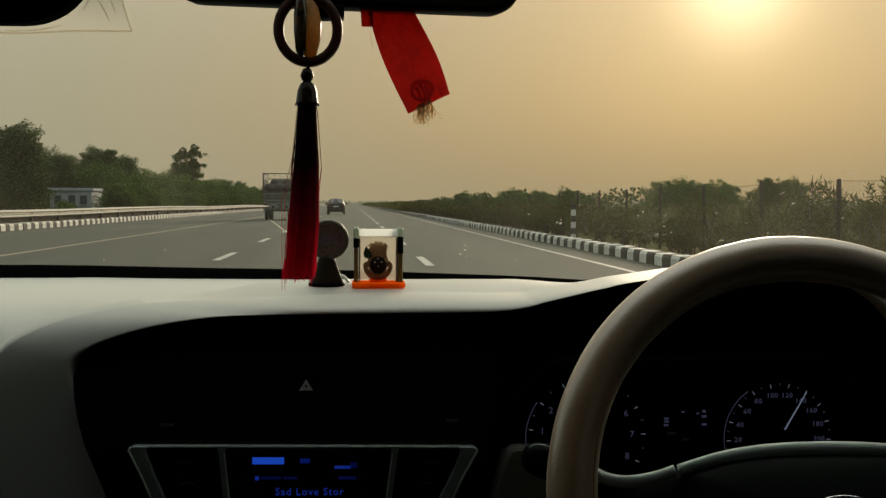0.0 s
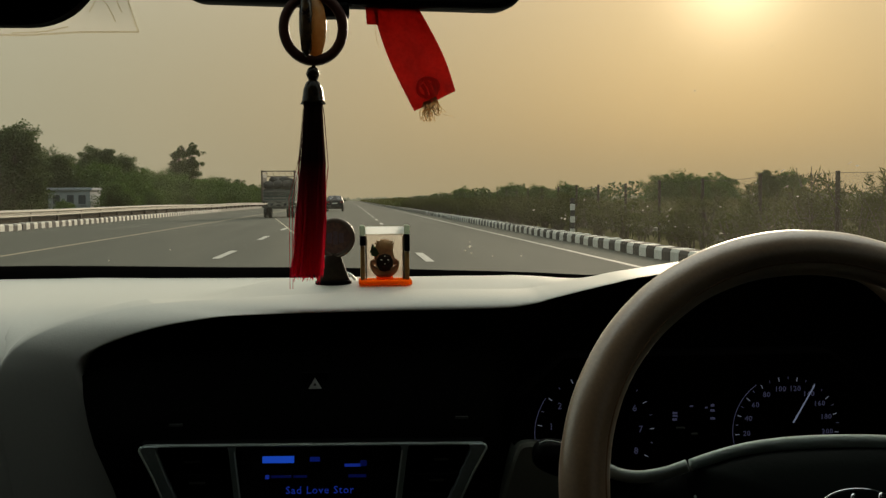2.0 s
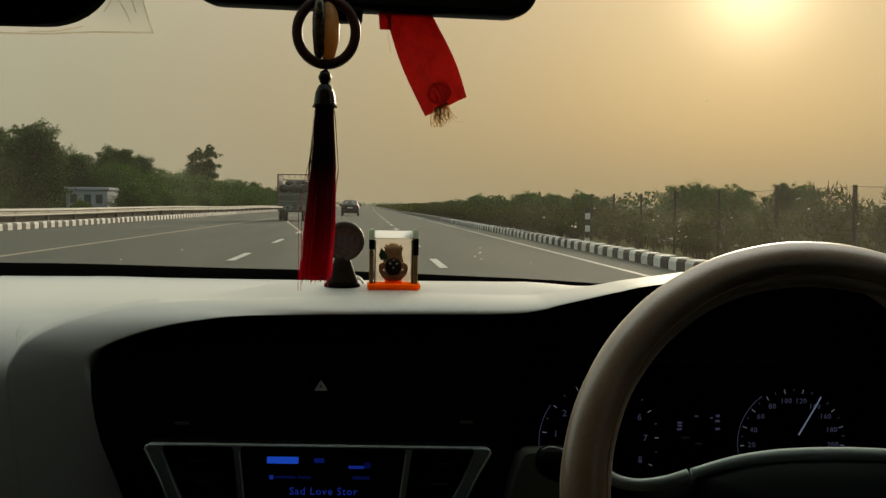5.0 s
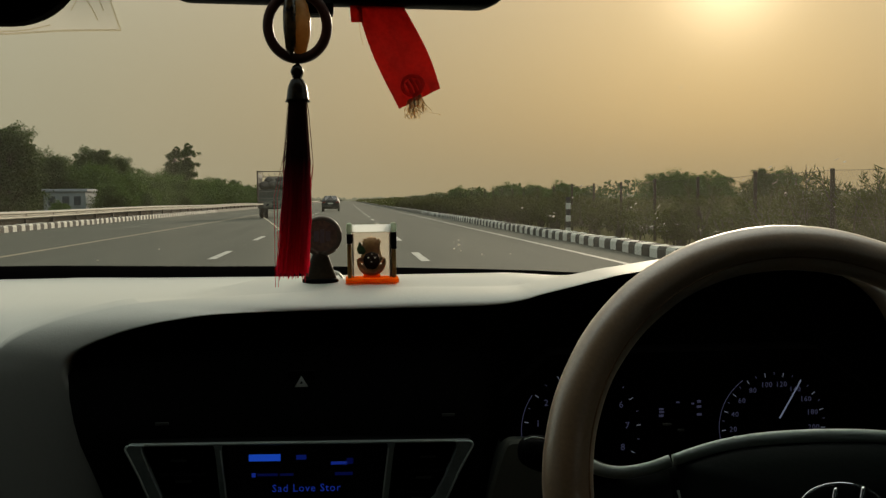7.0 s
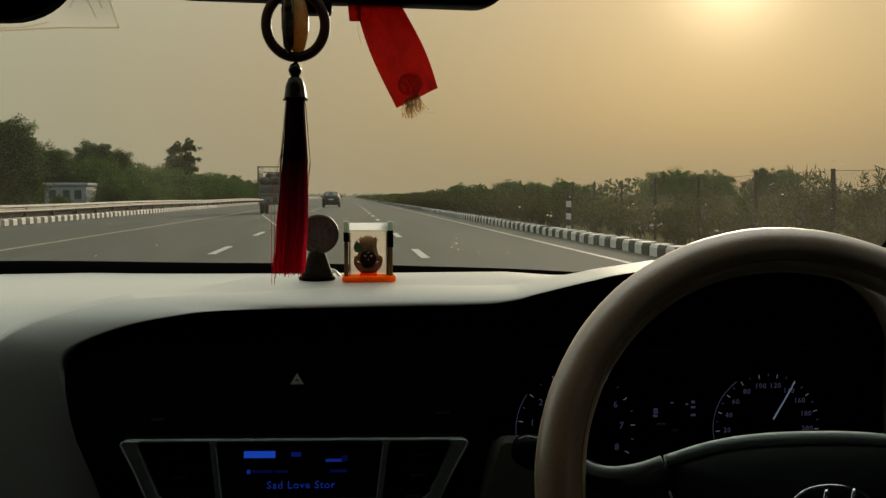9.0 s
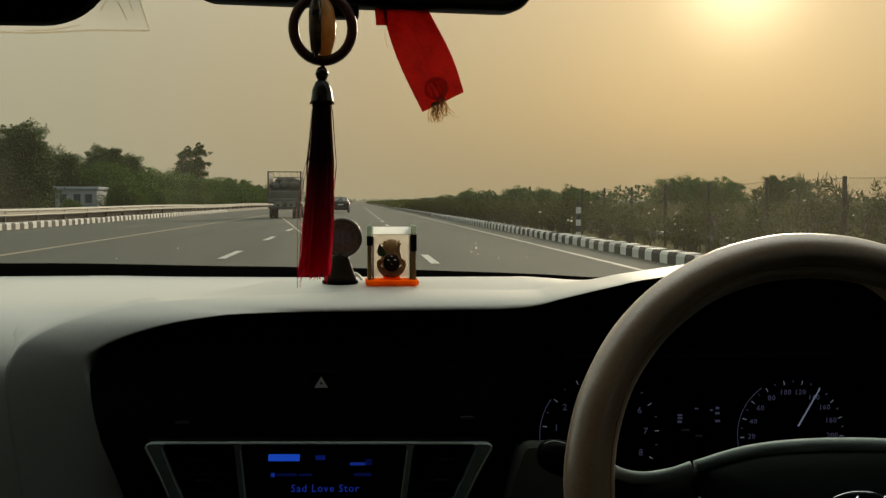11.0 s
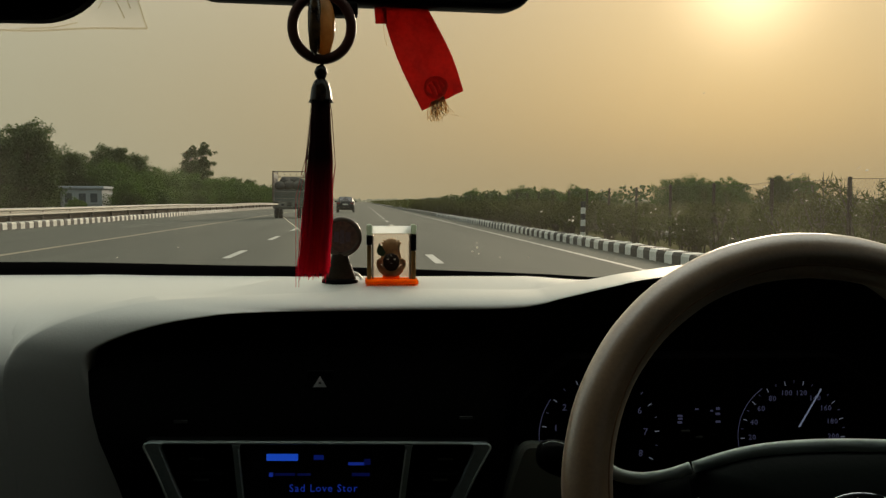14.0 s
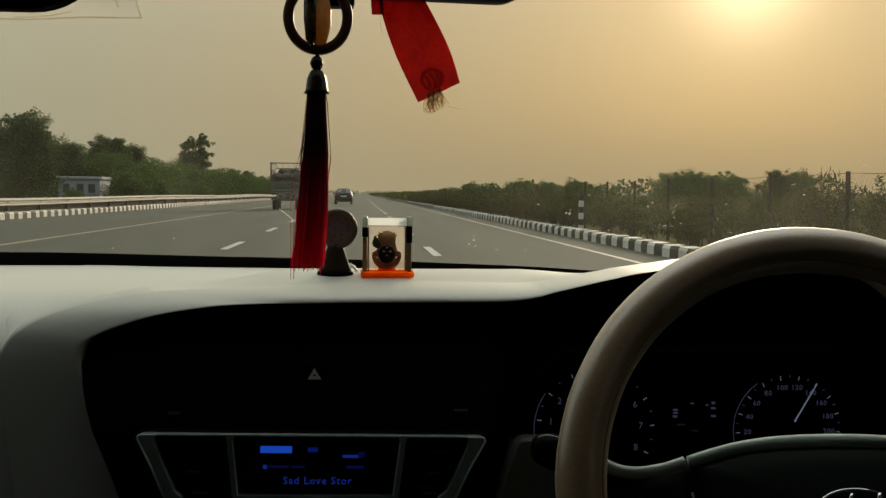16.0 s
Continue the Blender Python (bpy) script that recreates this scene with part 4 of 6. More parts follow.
def shell():
    # unseen roof, doors and back wall close the cabin and block light
    roof = part("ceiling", box(-0.74, 0.74, -1.9, 0.74, 1.47, 1.53, 0.02, 2), CEILING_CLOTH)
    tagged(roof, "unseen roof lining of the car, dark to cut bounced light", "ceiling", kind="structure")
    floor = part("floor", box(-0.78, 0.78, -1.9, 1.5, 0.22, 0.28), BLACK_MATT)
    tagged(floor, "dark carpet floor of the car", "floor", kind="structure")
    for name, s in (("wall_left", -1), ("wall_right", 1)):
        a, b = sorted((s * 0.74, s * 0.80))
        w = part(name, box(a, b, -1.9, 1.5, 0.22, 0.97, 0.02, 2), DOOR_TRIM)
        tagged(w, "unseen lower door of the car, dark to cut bounced light", "wall", kind="structure")
        for y in (-0.55, -1.75):
            p = part("pillar", box(a, b, y - 0.06, y + 0.06, 0.97, 1.50), CEILING_CLOTH, None)
            tagged(p, "dark trimmed roof pillar of the car", "pillar", kind="structure")
        p = part("pillar", tube([(s * 0.88, 1.44, 0.95), (s * 0.84, 1.06, 1.24), (s * 0.775, 0.72, 1.49)], 0.045, 8), CEILING_CLOTH, smooth=True)
        tagged(p, "dark trimmed slanting windscreen pillar", "pillar", kind="structure")
    # unseen windows; their dark tint keeps side light off the dashboard
    for name, s in (("window_2", -1), ("window_3", 1)):
        w = part(name, plate([(s * 0.765, -1.9, 0.96), (s * 0.765, 1.45, 0.96), (s * 0.765, 0.72, 1.47), (s * 0.765, -1.9, 1.47)], (s, 0, 0), 0.004), DIM_GLASS if s > 0 else DIM_GLASS_LEFT)
        tagged(w, "unseen side window, dimmed to hold back light" if s > 0 else "unseen side window, dimmed a little less against light", "window", kind="structure")
    w = part("wall_back", box(-0.80, 0.80, -1.98, -1.9, 0.22, 1.5), SEAT_CLOTH)
    tagged(w, "unseen wall added to close the cabin's back against light", "wall", kind="structure")
    bulk = part("wall_front", box(-0.80, 0.80, 1.42, 1.50, 0.22, 0.985), BLACK_MATT)
    tagged(bulk, "black bulkhead under the windscreen", "wall", kind="structure")
    # windscreen, slightly bowed across
    rows = []
    for i in range(9):
        t = i / 8
        rows.append([(x, 1.535 - 0.81 * t - 0.06 * (x / 0.75) ** 2, 0.985 + 0.50 * t) for x in [-0.85 + 0.1417 * k for k in range(13)]])
    g = part("window_1", loft(rows), WINDSCREEN, smooth=True)
    tagged(g, "dusty clear windscreen with specks and smears", "windscreen", kind="structure")
    def on_glass(x, z):
        return Vector((x, 1.535 - 0.81 * (z - 0.985) / 0.50 - 0.06 * (x / 0.75) ** 2 - 0.004, z))

    part("scratch", loft([[on_glass(-0.0548, 1.0925), on_glass(-0.0552, 1.0921)], [on_glass(-0.0424, 1.0819), on_glass(-0.0436, 1.0811)], [on_glass(-0.0306, 1.0703), on_glass(-0.0314, 1.0697)]]), DUST, g, "thin pale line on the glass")
    rng = random.Random(6)
    for x, z, q in ((0.2045, 1.050, 0.0019), (0.199, 1.044, 0.0014), (0.2085, 1.0405, 0.0013), (0.203, 1.057, 0.0010), (0.318, 1.090, 0.0016), (0.322, 1.094, 0.0010), (0.652, 1.154, 0.0018),
                    (0.239, 1.035, 0.0011), (0.279, 1.035, 0.0010), (-0.20, 1.05, 0.0010), (-0.115, 1.175, 0.0009), (0.42, 1.10, 0.0012), (0.55, 1.12, 0.0012), (-0.285, 1.035, 0.0013),
                    (0.278, 1.101, 0.0016), (0.323, 1.089, 0.0024), (0.339, 1.114, 0.0011), (0.544, 1.134, 0.0012), (0.461, 1.085, 0.0011), (0.474, 1.077, 0.0011), (0.518, 1.104, 0.0010), (0.565, 1.091, 0.0012), (0.601, 1.077, 0.0011),
                    (0.607, 1.117, 0.0013), (0.682, 1.098, 0.0013), (0.424, 1.105, 0.0013), (0.447, 1.0715, 0.0009), (0.379, 1.084, 0.0009), (0.383, 1.066, 0.0010), (0.492, 1.076, 0.0010), (0.416, 1.2336, 0.0012)):
        o = [on_glass(x + q * rng.uniform(0.6, 1.2) * math.cos(a * math.tau / 7), z + q * 0.8 * rng.uniform(0.6, 1.2) * math.sin(a * math.tau / 7)) for a in range(7)]
        bm = bmesh.new()
        bm.faces.new([bm.verts.new(v) for v in o])
        part("dust_speck", bm, DUST, g)
    # longer smears of dried dust
    for x, z, ln, turn in ((0.567, 1.149, 0.0050, 40), (0.585, 1.1296, 0.0055, 35), (0.455, 1.1005, 0.0065, 65), (0.456, 1.092, 0.0040, 75), (0.6405, 1.157, 0.0045, 45), (0.345, 1.129, 0.0030, 50)):
        c, n = math.cos(radians(turn)), math.sin(radians(turn))
        rows = []
        for k in range(6):
            t, w = k / 5 - 0.5, 0.0006 * (0.35 + math.sin(math.pi * (k + 0.4) / 6)) * rng.uniform(0.7, 1.3)
            rows.append([on_glass(x + c * ln * t + n * w, z + n * ln * t - c * w), on_glass(x + c * ln * t - n * w, z + n * ln * t + c * w)])
        part("dust_streak", loft(rows), DUST_THIN, g)
    # black border along the foot of the glass; it drops a little towards the driver
    bm = bmesh.new()
    rows = []
    for k in range(25):
        x = -0.74 + 1.48 * k / 24
        top = 1.0240 - 0.012 * smooth(-0.1, 0.4, x) - 0.004 * smooth(0.28, 0.36, x) + 0.006 * smooth(-0.05, -0.4, x)
        y = 1.435 - 0.02 * (x / 0.75) ** 2
        rows.append([(x, y + 0.02, 0.97), (x, y + 0.012, top - 0.004), (x, y, top), (x, y - 0.02, top - 0.008), (x, y - 0.04, 0.97)])
    loft(rows, bm, closed=True)
    b = part("trim", bm, FRIT, smooth=True)
    tagged(b, "matt black border at the foot of the windscreen", "trim", kind="structure")


shell()


# ---- dashboard ----
EDGE = [(-0.150, 0.74), (-0.171, 0.836), (-0.184, 0.889), (-0.199, 0.936), (-0.206, 0.963), (-0.196, 0.981), (-0.150, 0.999), (-0.099, 1.009), (-0.048, 1.013), (0.083, 1.0145),
        (0.180, 1.0155), (0.213, 1.0190), (0.232, 1.0240), (0.251, 1.0285), (0.270, 1.0330), (0.289, 1.0372), (0.324, 1.0440), (0.42, 1.054), (0.52, 1.045), (0.585, 1.00), (0.60, 0.92), (0.59, 0.74)]
FOLD = [(-0.27, 0.74), (-0.285, 0.836), (-0.294, 0.90), (-0.297, 0.945), (-0.291, 0.966), (-0.272, 0.985), (-0.235, 1.002), (-0.185, 1.014), (-0.125, 1.021), (0.083, 1.0275),
        (0.180, 1.0270), (0.215, 1.0272), (0.231, 1.0290), (0.249, 1.0322), (0.268, 1.0356), (0.287, 1.0388), (0.322, 1.0448), (0.42, 1.0555), (0.53, 1.0475), (0.64, 1.01), (0.67, 0.92), (0.66, 0.74)]


def edge_z(x):
    """Height of the fascia's upper edge over x."""
    pts = [p for p in EDGE[4:19]]
    for (a, za), (b, zb) in zip(pts, pts[1:]):
        if a <= x <= b:
            return za + (zb - za) * (x - a) / (b - a)
    return pts[0][1] if x < pts[0][0] else pts[-1][1]


def fascia_y(x, z):
    stack = max(0.946, 0.990 - 0.45 * max(0, 1.0 - z))
    return stack + (0.996 - stack) * smooth(0.165, 0.215, x)


PASSENGER = [(0.973, 0.915), (0.975, 0.930), (0.979, 0.944), (0.985, 0.956), (0.992, 0.967), (1.0, 0.977), (1.015, 0.989), (1.035, 0.998), (1.06, 1.0045), (1.09, 1.0085), (1.13, 1.0110), (1.20, 1.0130), (1.418, 1.0145)]


def passenger_z(y):
    """Height of the passenger side's top over y."""
    return float(np.interp(y, [p[0] for p in PASSENGER], [p[1] for p in PASSENGER]))


def dashboard():
    ob = thing("dashboard", (0, 1.0, 0.74), "cream and black car dashboard with a rounded centre console", "dashboard")
    # rounded cream band round the fascia
    inner = curve_through([(x, 0.968, z) for x, z in EDGE], 14)
    back = [0.985] * 6 + [0.990, 1.000, 1.015] + [1.04] * 13
    outer = []
    for i, (x, z) in enumerate(FOLD):
        q = back[i] / 1.02 if i < 9 else 1.0
        outer.append((0.051 + (x - 0.051) * q, back[i], 1.12 - (1.12 - z) * q))
    outer = curve_through(outer, 14)
    rows = []
    for a, b in zip(inner, outer):
        out = (b - a)
        row = [a + Vector((0, 0.03, 0)) - out.normalized() * 0.001]
        for k in range(19):
            u = k / 18 * math.pi / 2
            # quarter round: first outwards, then back
            f, g = math.sin(u) ** 0.95, (1 - math.cos(u)) ** 1.1
            q = 0.8 * (1 - smooth(-0.17, -0.02, b.x))
            f, g = f + (k / 18 - f) * q, g + (k / 18 - g) * q
            row.append(Vector((a.x + (b.x - a.x) * f, a.y + (b.y - a.y) * g, a.z + (b.z - a.z) * f)))
        row.append(b + (out.normalized() * 0.010 + Vector((0, 0.035, 0)) if b.x < -0.15 else Vector((0, 0.0008, 0.0))))
        rows.append(row)
    part("console_surround", loft(rows), CREAM, ob, smooth=True)
    # top pad from the windscreen to the band
    top = [p for p in outer if p.z > 0.955 and p.x < 0.66]
    rows = [[] for _ in range(27)]
    for p in top:
        zb = 1.0115 - 0.010 * smooth(-0.1, 0.4, p.x) + 0.004 * smooth(-0.05, -0.4, p.x)
        for k in range(27):
            t = k / 26
            y = p.y + (1.418 - p.y) * t
            crown = max(0.0, 0.0134 - 1.0 * max(0, p.z - 1.0272)) * math.sin(math.pi * min(1, t * 1.6) ** 0.9) * (1 - smooth(0.24, 0.36, p.x)) * smooth(-0.28, -0.1, p.x)
            bend = min(1.0, t / 0.26) * 0.72 + 0.28 * t
            ease = t ** (0.65 + 0.2 * smooth(0.05, 0.3, p.x))
            z = p.z - 0.0002 + (zb - p.z) * (ease + (bend - ease) * (1 - smooth(-0.11, -0.02, p.x))) + crown * smooth(-0.13, -0.03, p.x)
            side = 1 - smooth(-0.288, -0.20, p.x)
            z += (passenger_z(y) - z) * side * smooth(0.0, 0.06, t)
            x = p.x + (p.x * 0.10) * t
            rows[k].append((x, y, z))
    part("top_pad", loft(rows), CREAM, ob, smooth=True)
    # passenger side: top and rounded front face, meeting the pad along its outer edge
    ys = [1.418, 1.36, 1.30, 1.24, 1.18, 1.13, 1.09, 1.06, 1.035, 1.015, 1.0, 0.992, 0.985, 0.979, 0.975, 0.973, 0.972, 0.975, 0.985, 1.02]
    front = {15: 0.915, 16: 0.895, 17: 0.86, 18: 0.82, 19: 0.74}
    rows = []
    for k in range(14):
        row = []
        for i, y in enumerate(ys):
            t = max(0.0, (y - 0.985) / (1.418 - 0.985)) if i < 13 else 0.0
            edge = -0.268 * (1 + 0.026 * t)
            z = front.get(i, passenger_z(y)) - (0.0003 if k < 13 else 0.003)
            if i > 12:
                y += (0.986 - y) * (k / 13) ** 2
            row.append((-0.745 + (edge + 0.745) * k / 13, y, z))
        rows.append(row)
    part("passenger_pad", loft(rows), CREAM, ob, smooth=True)
    rows = []
    for k in range(6):
        x = 0.60 + 0.145 * k / 5
        rows.append([(x, y, z) for y, z in ((1.418, 1.0), (1.25, 1.015), (1.08, 1.0), (1.02, 0.97), (1.01, 0.9), (1.03, 0.74))])
    part("driver_pad", loft(rows), CREAM, ob, smooth=True)
    # black fascia
    rows = []
    for j in range(13):
        row = []
        for i in range(37):
            x = -0.205 + 0.80 * i / 36
            zt = edge_z(x) - 0.006
            z = zt + (0.72 - zt) * j / 12
            # the left edge slants in towards the foot
            xs = x + (0.05 * (1 - smooth(-0.20, -0.05, x))) * smooth(0.965, 0.80, z) * 0.9
            row.append((xs, fascia_y(x, z), z))
        rows.append(row)
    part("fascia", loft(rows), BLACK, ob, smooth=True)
    # lower panel beside the column
    o = curve_through([(0.172, 0.940, 0.815), (0.181, 0.940, 0.850), (0.1905, 0.940, 0.880), (0.1965, 0.940, 0.8905), (0.205, 0.940, 0.8925)], 5) + [Vector(p) for p in ((0.236, 0.940, 0.8915), (0.262, 0.940, 0.872), (0.275, 0.940, 0.84), (0.275, 0.940, 0.74), (0.155, 0.940, 0.74))]
    part("lower_panel", plate(o, (0, 1, 0), 0.05, 0.003), PANEL_GREY, ob, "grey lower panel beside the column", smooth=False)
    # hazard switch
    z, x = 0.948, 0.0075
    y = fascia_y(x, z) - 0.002
    sw = part("hazard_switch", box(x - 0.012, x + 0.012, y + 0.0025, y + 0.006, z - 0.010, z + 0.010, 0.0005, 1), BLACK, ob)
    o = [(-0.0062, -0.0042), (0.0062, -0.0042), (0, 0.0062)]
    for sc, yy, mat in ((1.0, y - 0.0022, GREY_PRINT), (0.22, y - 0.0030, BLACK)):
        part("triangle_mark", plate([(x + sc * u, yy, z + sc * v) for u, v in o], (0, 1, 0), 0.0008), mat, sw)
    for bx, bz, w in ((-0.118, 0.9155, 0.012), (0.143, 0.916, 0.012)):
        yb = fascia_y(bx, bz) - 0.001
        part("printed_mark", box(bx - w / 2, bx + w / 2, yb - 0.001, yb + 0.001, bz - 0.0012, bz + 0.0012), GREY_DIM, ob)
    return ob


dashboard()


def radio():
    """Centre unit with silver trim, display and two banks of buttons."""
    ob = thing("radio_unit", (0.009, 0.93, 0.9005), "car radio with blue display and satin silver trim", "car radio")
    y = 0.928
    tl, tr, bl, br, zt, zb = -0.1455, 0.1625, -0.085, 0.098, 0.9005, 0.755
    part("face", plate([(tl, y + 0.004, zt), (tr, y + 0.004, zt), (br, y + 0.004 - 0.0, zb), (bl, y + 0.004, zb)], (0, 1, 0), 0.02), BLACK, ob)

    def side(z, a, b):
        return a + (b - a) * (zt - z) / (zt - zb)

    # one frame round three bays: rounded corners, sides leaning in towards the foot
    for a, b, s in ((tl, bl, 1), (tr, br, -1)):
        corner = [(a + s * (0.0042 - 0.0042 * math.sin(radians(q))), zt - 0.0042 + 0.0042 * math.cos(radians(q))) for q in range(0, 91, 15)]
        inner = [(side(0.845, a, b) + s * 0.0160, 0.845), (side(0.850, a, b) + s * 0.0118, 0.850), (side(0.870, a, b) + s * 0.0112, 0.870), (side(0.894, a, b) + s * 0.0118, 0.894), (side(0.8978, a, b) + s * 0.0132, 0.8978), (a + s * 0.0165, zt - 0.0017), (a + s * 0.0165, zt)]
        pts = corner + [(side(0.872, a, b), 0.872), (b, zb), (b + s * 0.011, zb)] + inner
        part("side_trim", plate([(px, y - 0.004, pz) for px, pz in pts], (0, 1, 0), 0.01, 0.0008), SILVER, ob)
        # bright tube for the highlight along the trim's edge
        part("side_lip", tube([(px, y - 0.0044, pz) for px, pz in corner[2:] + [(side(0.872, a, b), 0.872), (side(0.84, a, b), 0.84)]], 0.0010, 6), SILVER_BRIGHT, ob, smooth=True)
    # less lit runs of the frame take a dimmer copy of the silver
    part("top_trim", box(tl + 0.0155, tr - 0.0155, y - 0.003, y + 0.005, zt - 0.0017, zt, 0.0004, 1), SILVER_DARK, ob)
    for x, lean in ((-0.0655, 0.10), (0.0885, -0.10)):
        pts = [(x - 0.0040, zt - 0.0018), (x + 0.0040, zt - 0.0018), (x + 0.0028, zt - 0.006), (x + 0.0028 + lean * 0.06, zt - 0.06), (x + 0.0022 + lean * 0.145, zb), (x - 0.0022 + lean * 0.145, zb), (x - 0.0028 + lean * 0.06, zt - 0.06), (x - 0.0028, zt - 0.006)]
        part("divider", plate([(px, y - 0.003, pz) for px, pz in pts], (0, 1, 0), 0.008, 0.0008), SILVER_DARK, ob)
        e = 0.0024 if lean > 0 else -0.0024
        # highlight on the divider's edge, again a bright tube
        part("divider_lip", tube([(x + e, y - 0.0034, zt - 0.006), (x + e + lean * 0.055, y - 0.0034, zt - 0.055)], 0.0006, 6), SILVER_BRIGHT, ob)
    part("foot_trim", box(-0.058, 0.080, y - 0.003, y + 0.005, 0.8435, 0.8455), SILVER_DARK, ob)
    for sx in (-1, 1):
        for i in range(3):
            cx = (-0.100 if sx < 0 else 0.122) + sx * -0.004 * i
            z = 0.885 - 0.019 * i
            b = part("button", box(cx - 0.022, cx + 0.022, y + 0.001, y + 0.006, z - 0.007, z + 0.007, 0.002, 1), BLACK, ob)
            part("printed_mark", box(cx - 0.007, cx + 0.007, y + 0.0002, y + 0.002, z - 0.001, z + 0.001), GREY_DIM, b)
    scr = part("display", box(-0.0575, 0.0810, y + 0.001, y + 0.006, 0.8465, 0.8985, 0.001, 1), SCREEN, ob)
    yy = y - 0.0002
    for x0, x1, z0, z1, mat in ((-0.0385, -0.0105, 0.8835, 0.8895, BLUE), (0.0035, 0.0125, 0.8845, 0.8885, BLUE_DIM), (0.0345, 0.0490, 0.8795, 0.8820, BLUE_TEXT), (0.0485, 0.0545, 0.8800, 0.8850, BLUE_FAINT),
                                (-0.0360, -0.0325, 0.8690, 0.8725, BLUE_TEXT), (-0.0310, -0.0130, 0.8700, 0.8720, BLUE_FAINT), (-0.0110, 0.0010, 0.8700, 0.8718, BLUE_FAINT), (0.038, 0.054, 0.8697, 0.8722, BLUE_FAINT)):
        part("lit_bar", box(x0, x1, yy, yy + 0.002, z0, z1), mat, scr)
    letters("Sad Love Stor", 0.0096, (0.0125, yy - 0.0006, 0.8585), BLUE_TEXT, ob)
    ob.rotation_euler = (0, radians(1.0), 0)


radio()


def dial(ob, cx, cz, r, first, last, steps, numbers, size, y, arc, inset):
    for i in range(steps + 1):
        a = radians(first + (last - first) * i / steps)
        c, s = math.cos(a), math.sin(a)
        long = 0.0040 if i % 2 == 0 else 0.0022
        mk = bmesh.new()
        tube([(cx + (r - long) * c, y, cz + (r - long) * s), (cx + r * c, y, cz + r * s)], 0.00048 if i % 2 == 0 else 0.00032, 4, mk)
        part("tick", mk, DIAL_WHITE if i % 2 == 0 else DIAL, ob)
    for i, txt in enumerate(numbers):
        a = radians(first + (last - first) * i / (len(numbers) - 1))
        rr = r - inset
        letters(txt, size, (cx + rr * math.cos(a), y, cz + rr * math.sin(a)), DIAL, ob)
    pts = [(cx + (r + 0.0022) * math.cos(radians(a)), y + 0.001, cz + (r + 0.0022) * math.sin(radians(a))) for a in arc]
    part("dial_rim", tube(pts, 0.00035, 4), DIAL, ob)


def cluster():
    ob = thing("instrument_cluster", (0.37, 0.97, 0.86), "dark instrument cluster with dimly lit speedometer and rev counter", "instrument cluster")
    y = 0.952
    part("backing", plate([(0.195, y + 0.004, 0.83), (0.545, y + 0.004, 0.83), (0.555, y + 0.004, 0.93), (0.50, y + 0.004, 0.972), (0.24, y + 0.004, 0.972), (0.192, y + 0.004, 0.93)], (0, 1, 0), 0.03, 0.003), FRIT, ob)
    dial(ob, 0.4562, 0.8962, 0.0512, 184, -4, 18, [str(20 * i) for i in range(1, 11)], 0.0070, y, range(195, 120, -5), 0.0112)
    dial(ob, 0.2700, 0.8985, 0.0560, 200, -26, 16, ["", "1", "2", "3", "4", "5", "6", "7", "8"], 0.0088, y, range(200, 140, -5), 0.0130)
    part("needle", tube([(0.4608, y - 0.003, 0.9035), (0.4815, y - 0.003, 0.9395)], [0.0009, 0.0006], 6), NEEDLE, ob)
    for x, z, w, h in ((0.3460, 0.9150, 0.0042, 0.0016), (0.3462, 0.9122, 0.0042, 0.0014), (0.3458, 0.9088, 0.0040, 0.0018), (0.3825, 0.9215, 0.0030, 0.0022), (0.3825, 0.9165, 0.0040, 0.0018),
                       (0.3828, 0.9090, 0.0042, 0.0018), (0.3765, 0.9195, 0.0022, 0.0012), (0.3620, 0.9212, 0.0030, 0.0010)):
        part("lit_bar", box(x - w / 2, x + w / 2, y - 0.001, y + 0.001, z - h / 2, z + h / 2), DIAL, ob)
    for x, z, w in ((0.3515, 0.9005, 0.0085), (0.3650, 0.8945, 0.0065)):
        part("warning_lamp", box(x - w / 2, x + w / 2, y - 0.001, y + 0.001, z - 0.0011, z + 0.0011, 0.0004, 1), GREY_DIM, ob, "unlit grey warning lamp")


cluster()


# ---- steering wheel ----
WHEEL_AT, WHEEL_TILT = Vector((0.3913, 0.6993, 0.9069)), radians(25.8)
WU, WV = Vector((1, 0, 0)), Vector((0, math.sin(WHEEL_TILT), math.cos(WHEEL_TILT)))
WN = Vector((0, -math.cos(WHEEL_TILT), math.sin(WHEEL_TILT)))


def on_wheel(u, v, n=0.0):
    return WHEEL_AT + u * WU + v * WV + n * WN


def on_hub(u, v, n=0.0):
    """A point of the hub, which stands a little turned from the wheel's middle."""
    return on_wheel(u - 0.012 if u < 0 else u * 1.10 - 0.012, v + 0.0075, n)


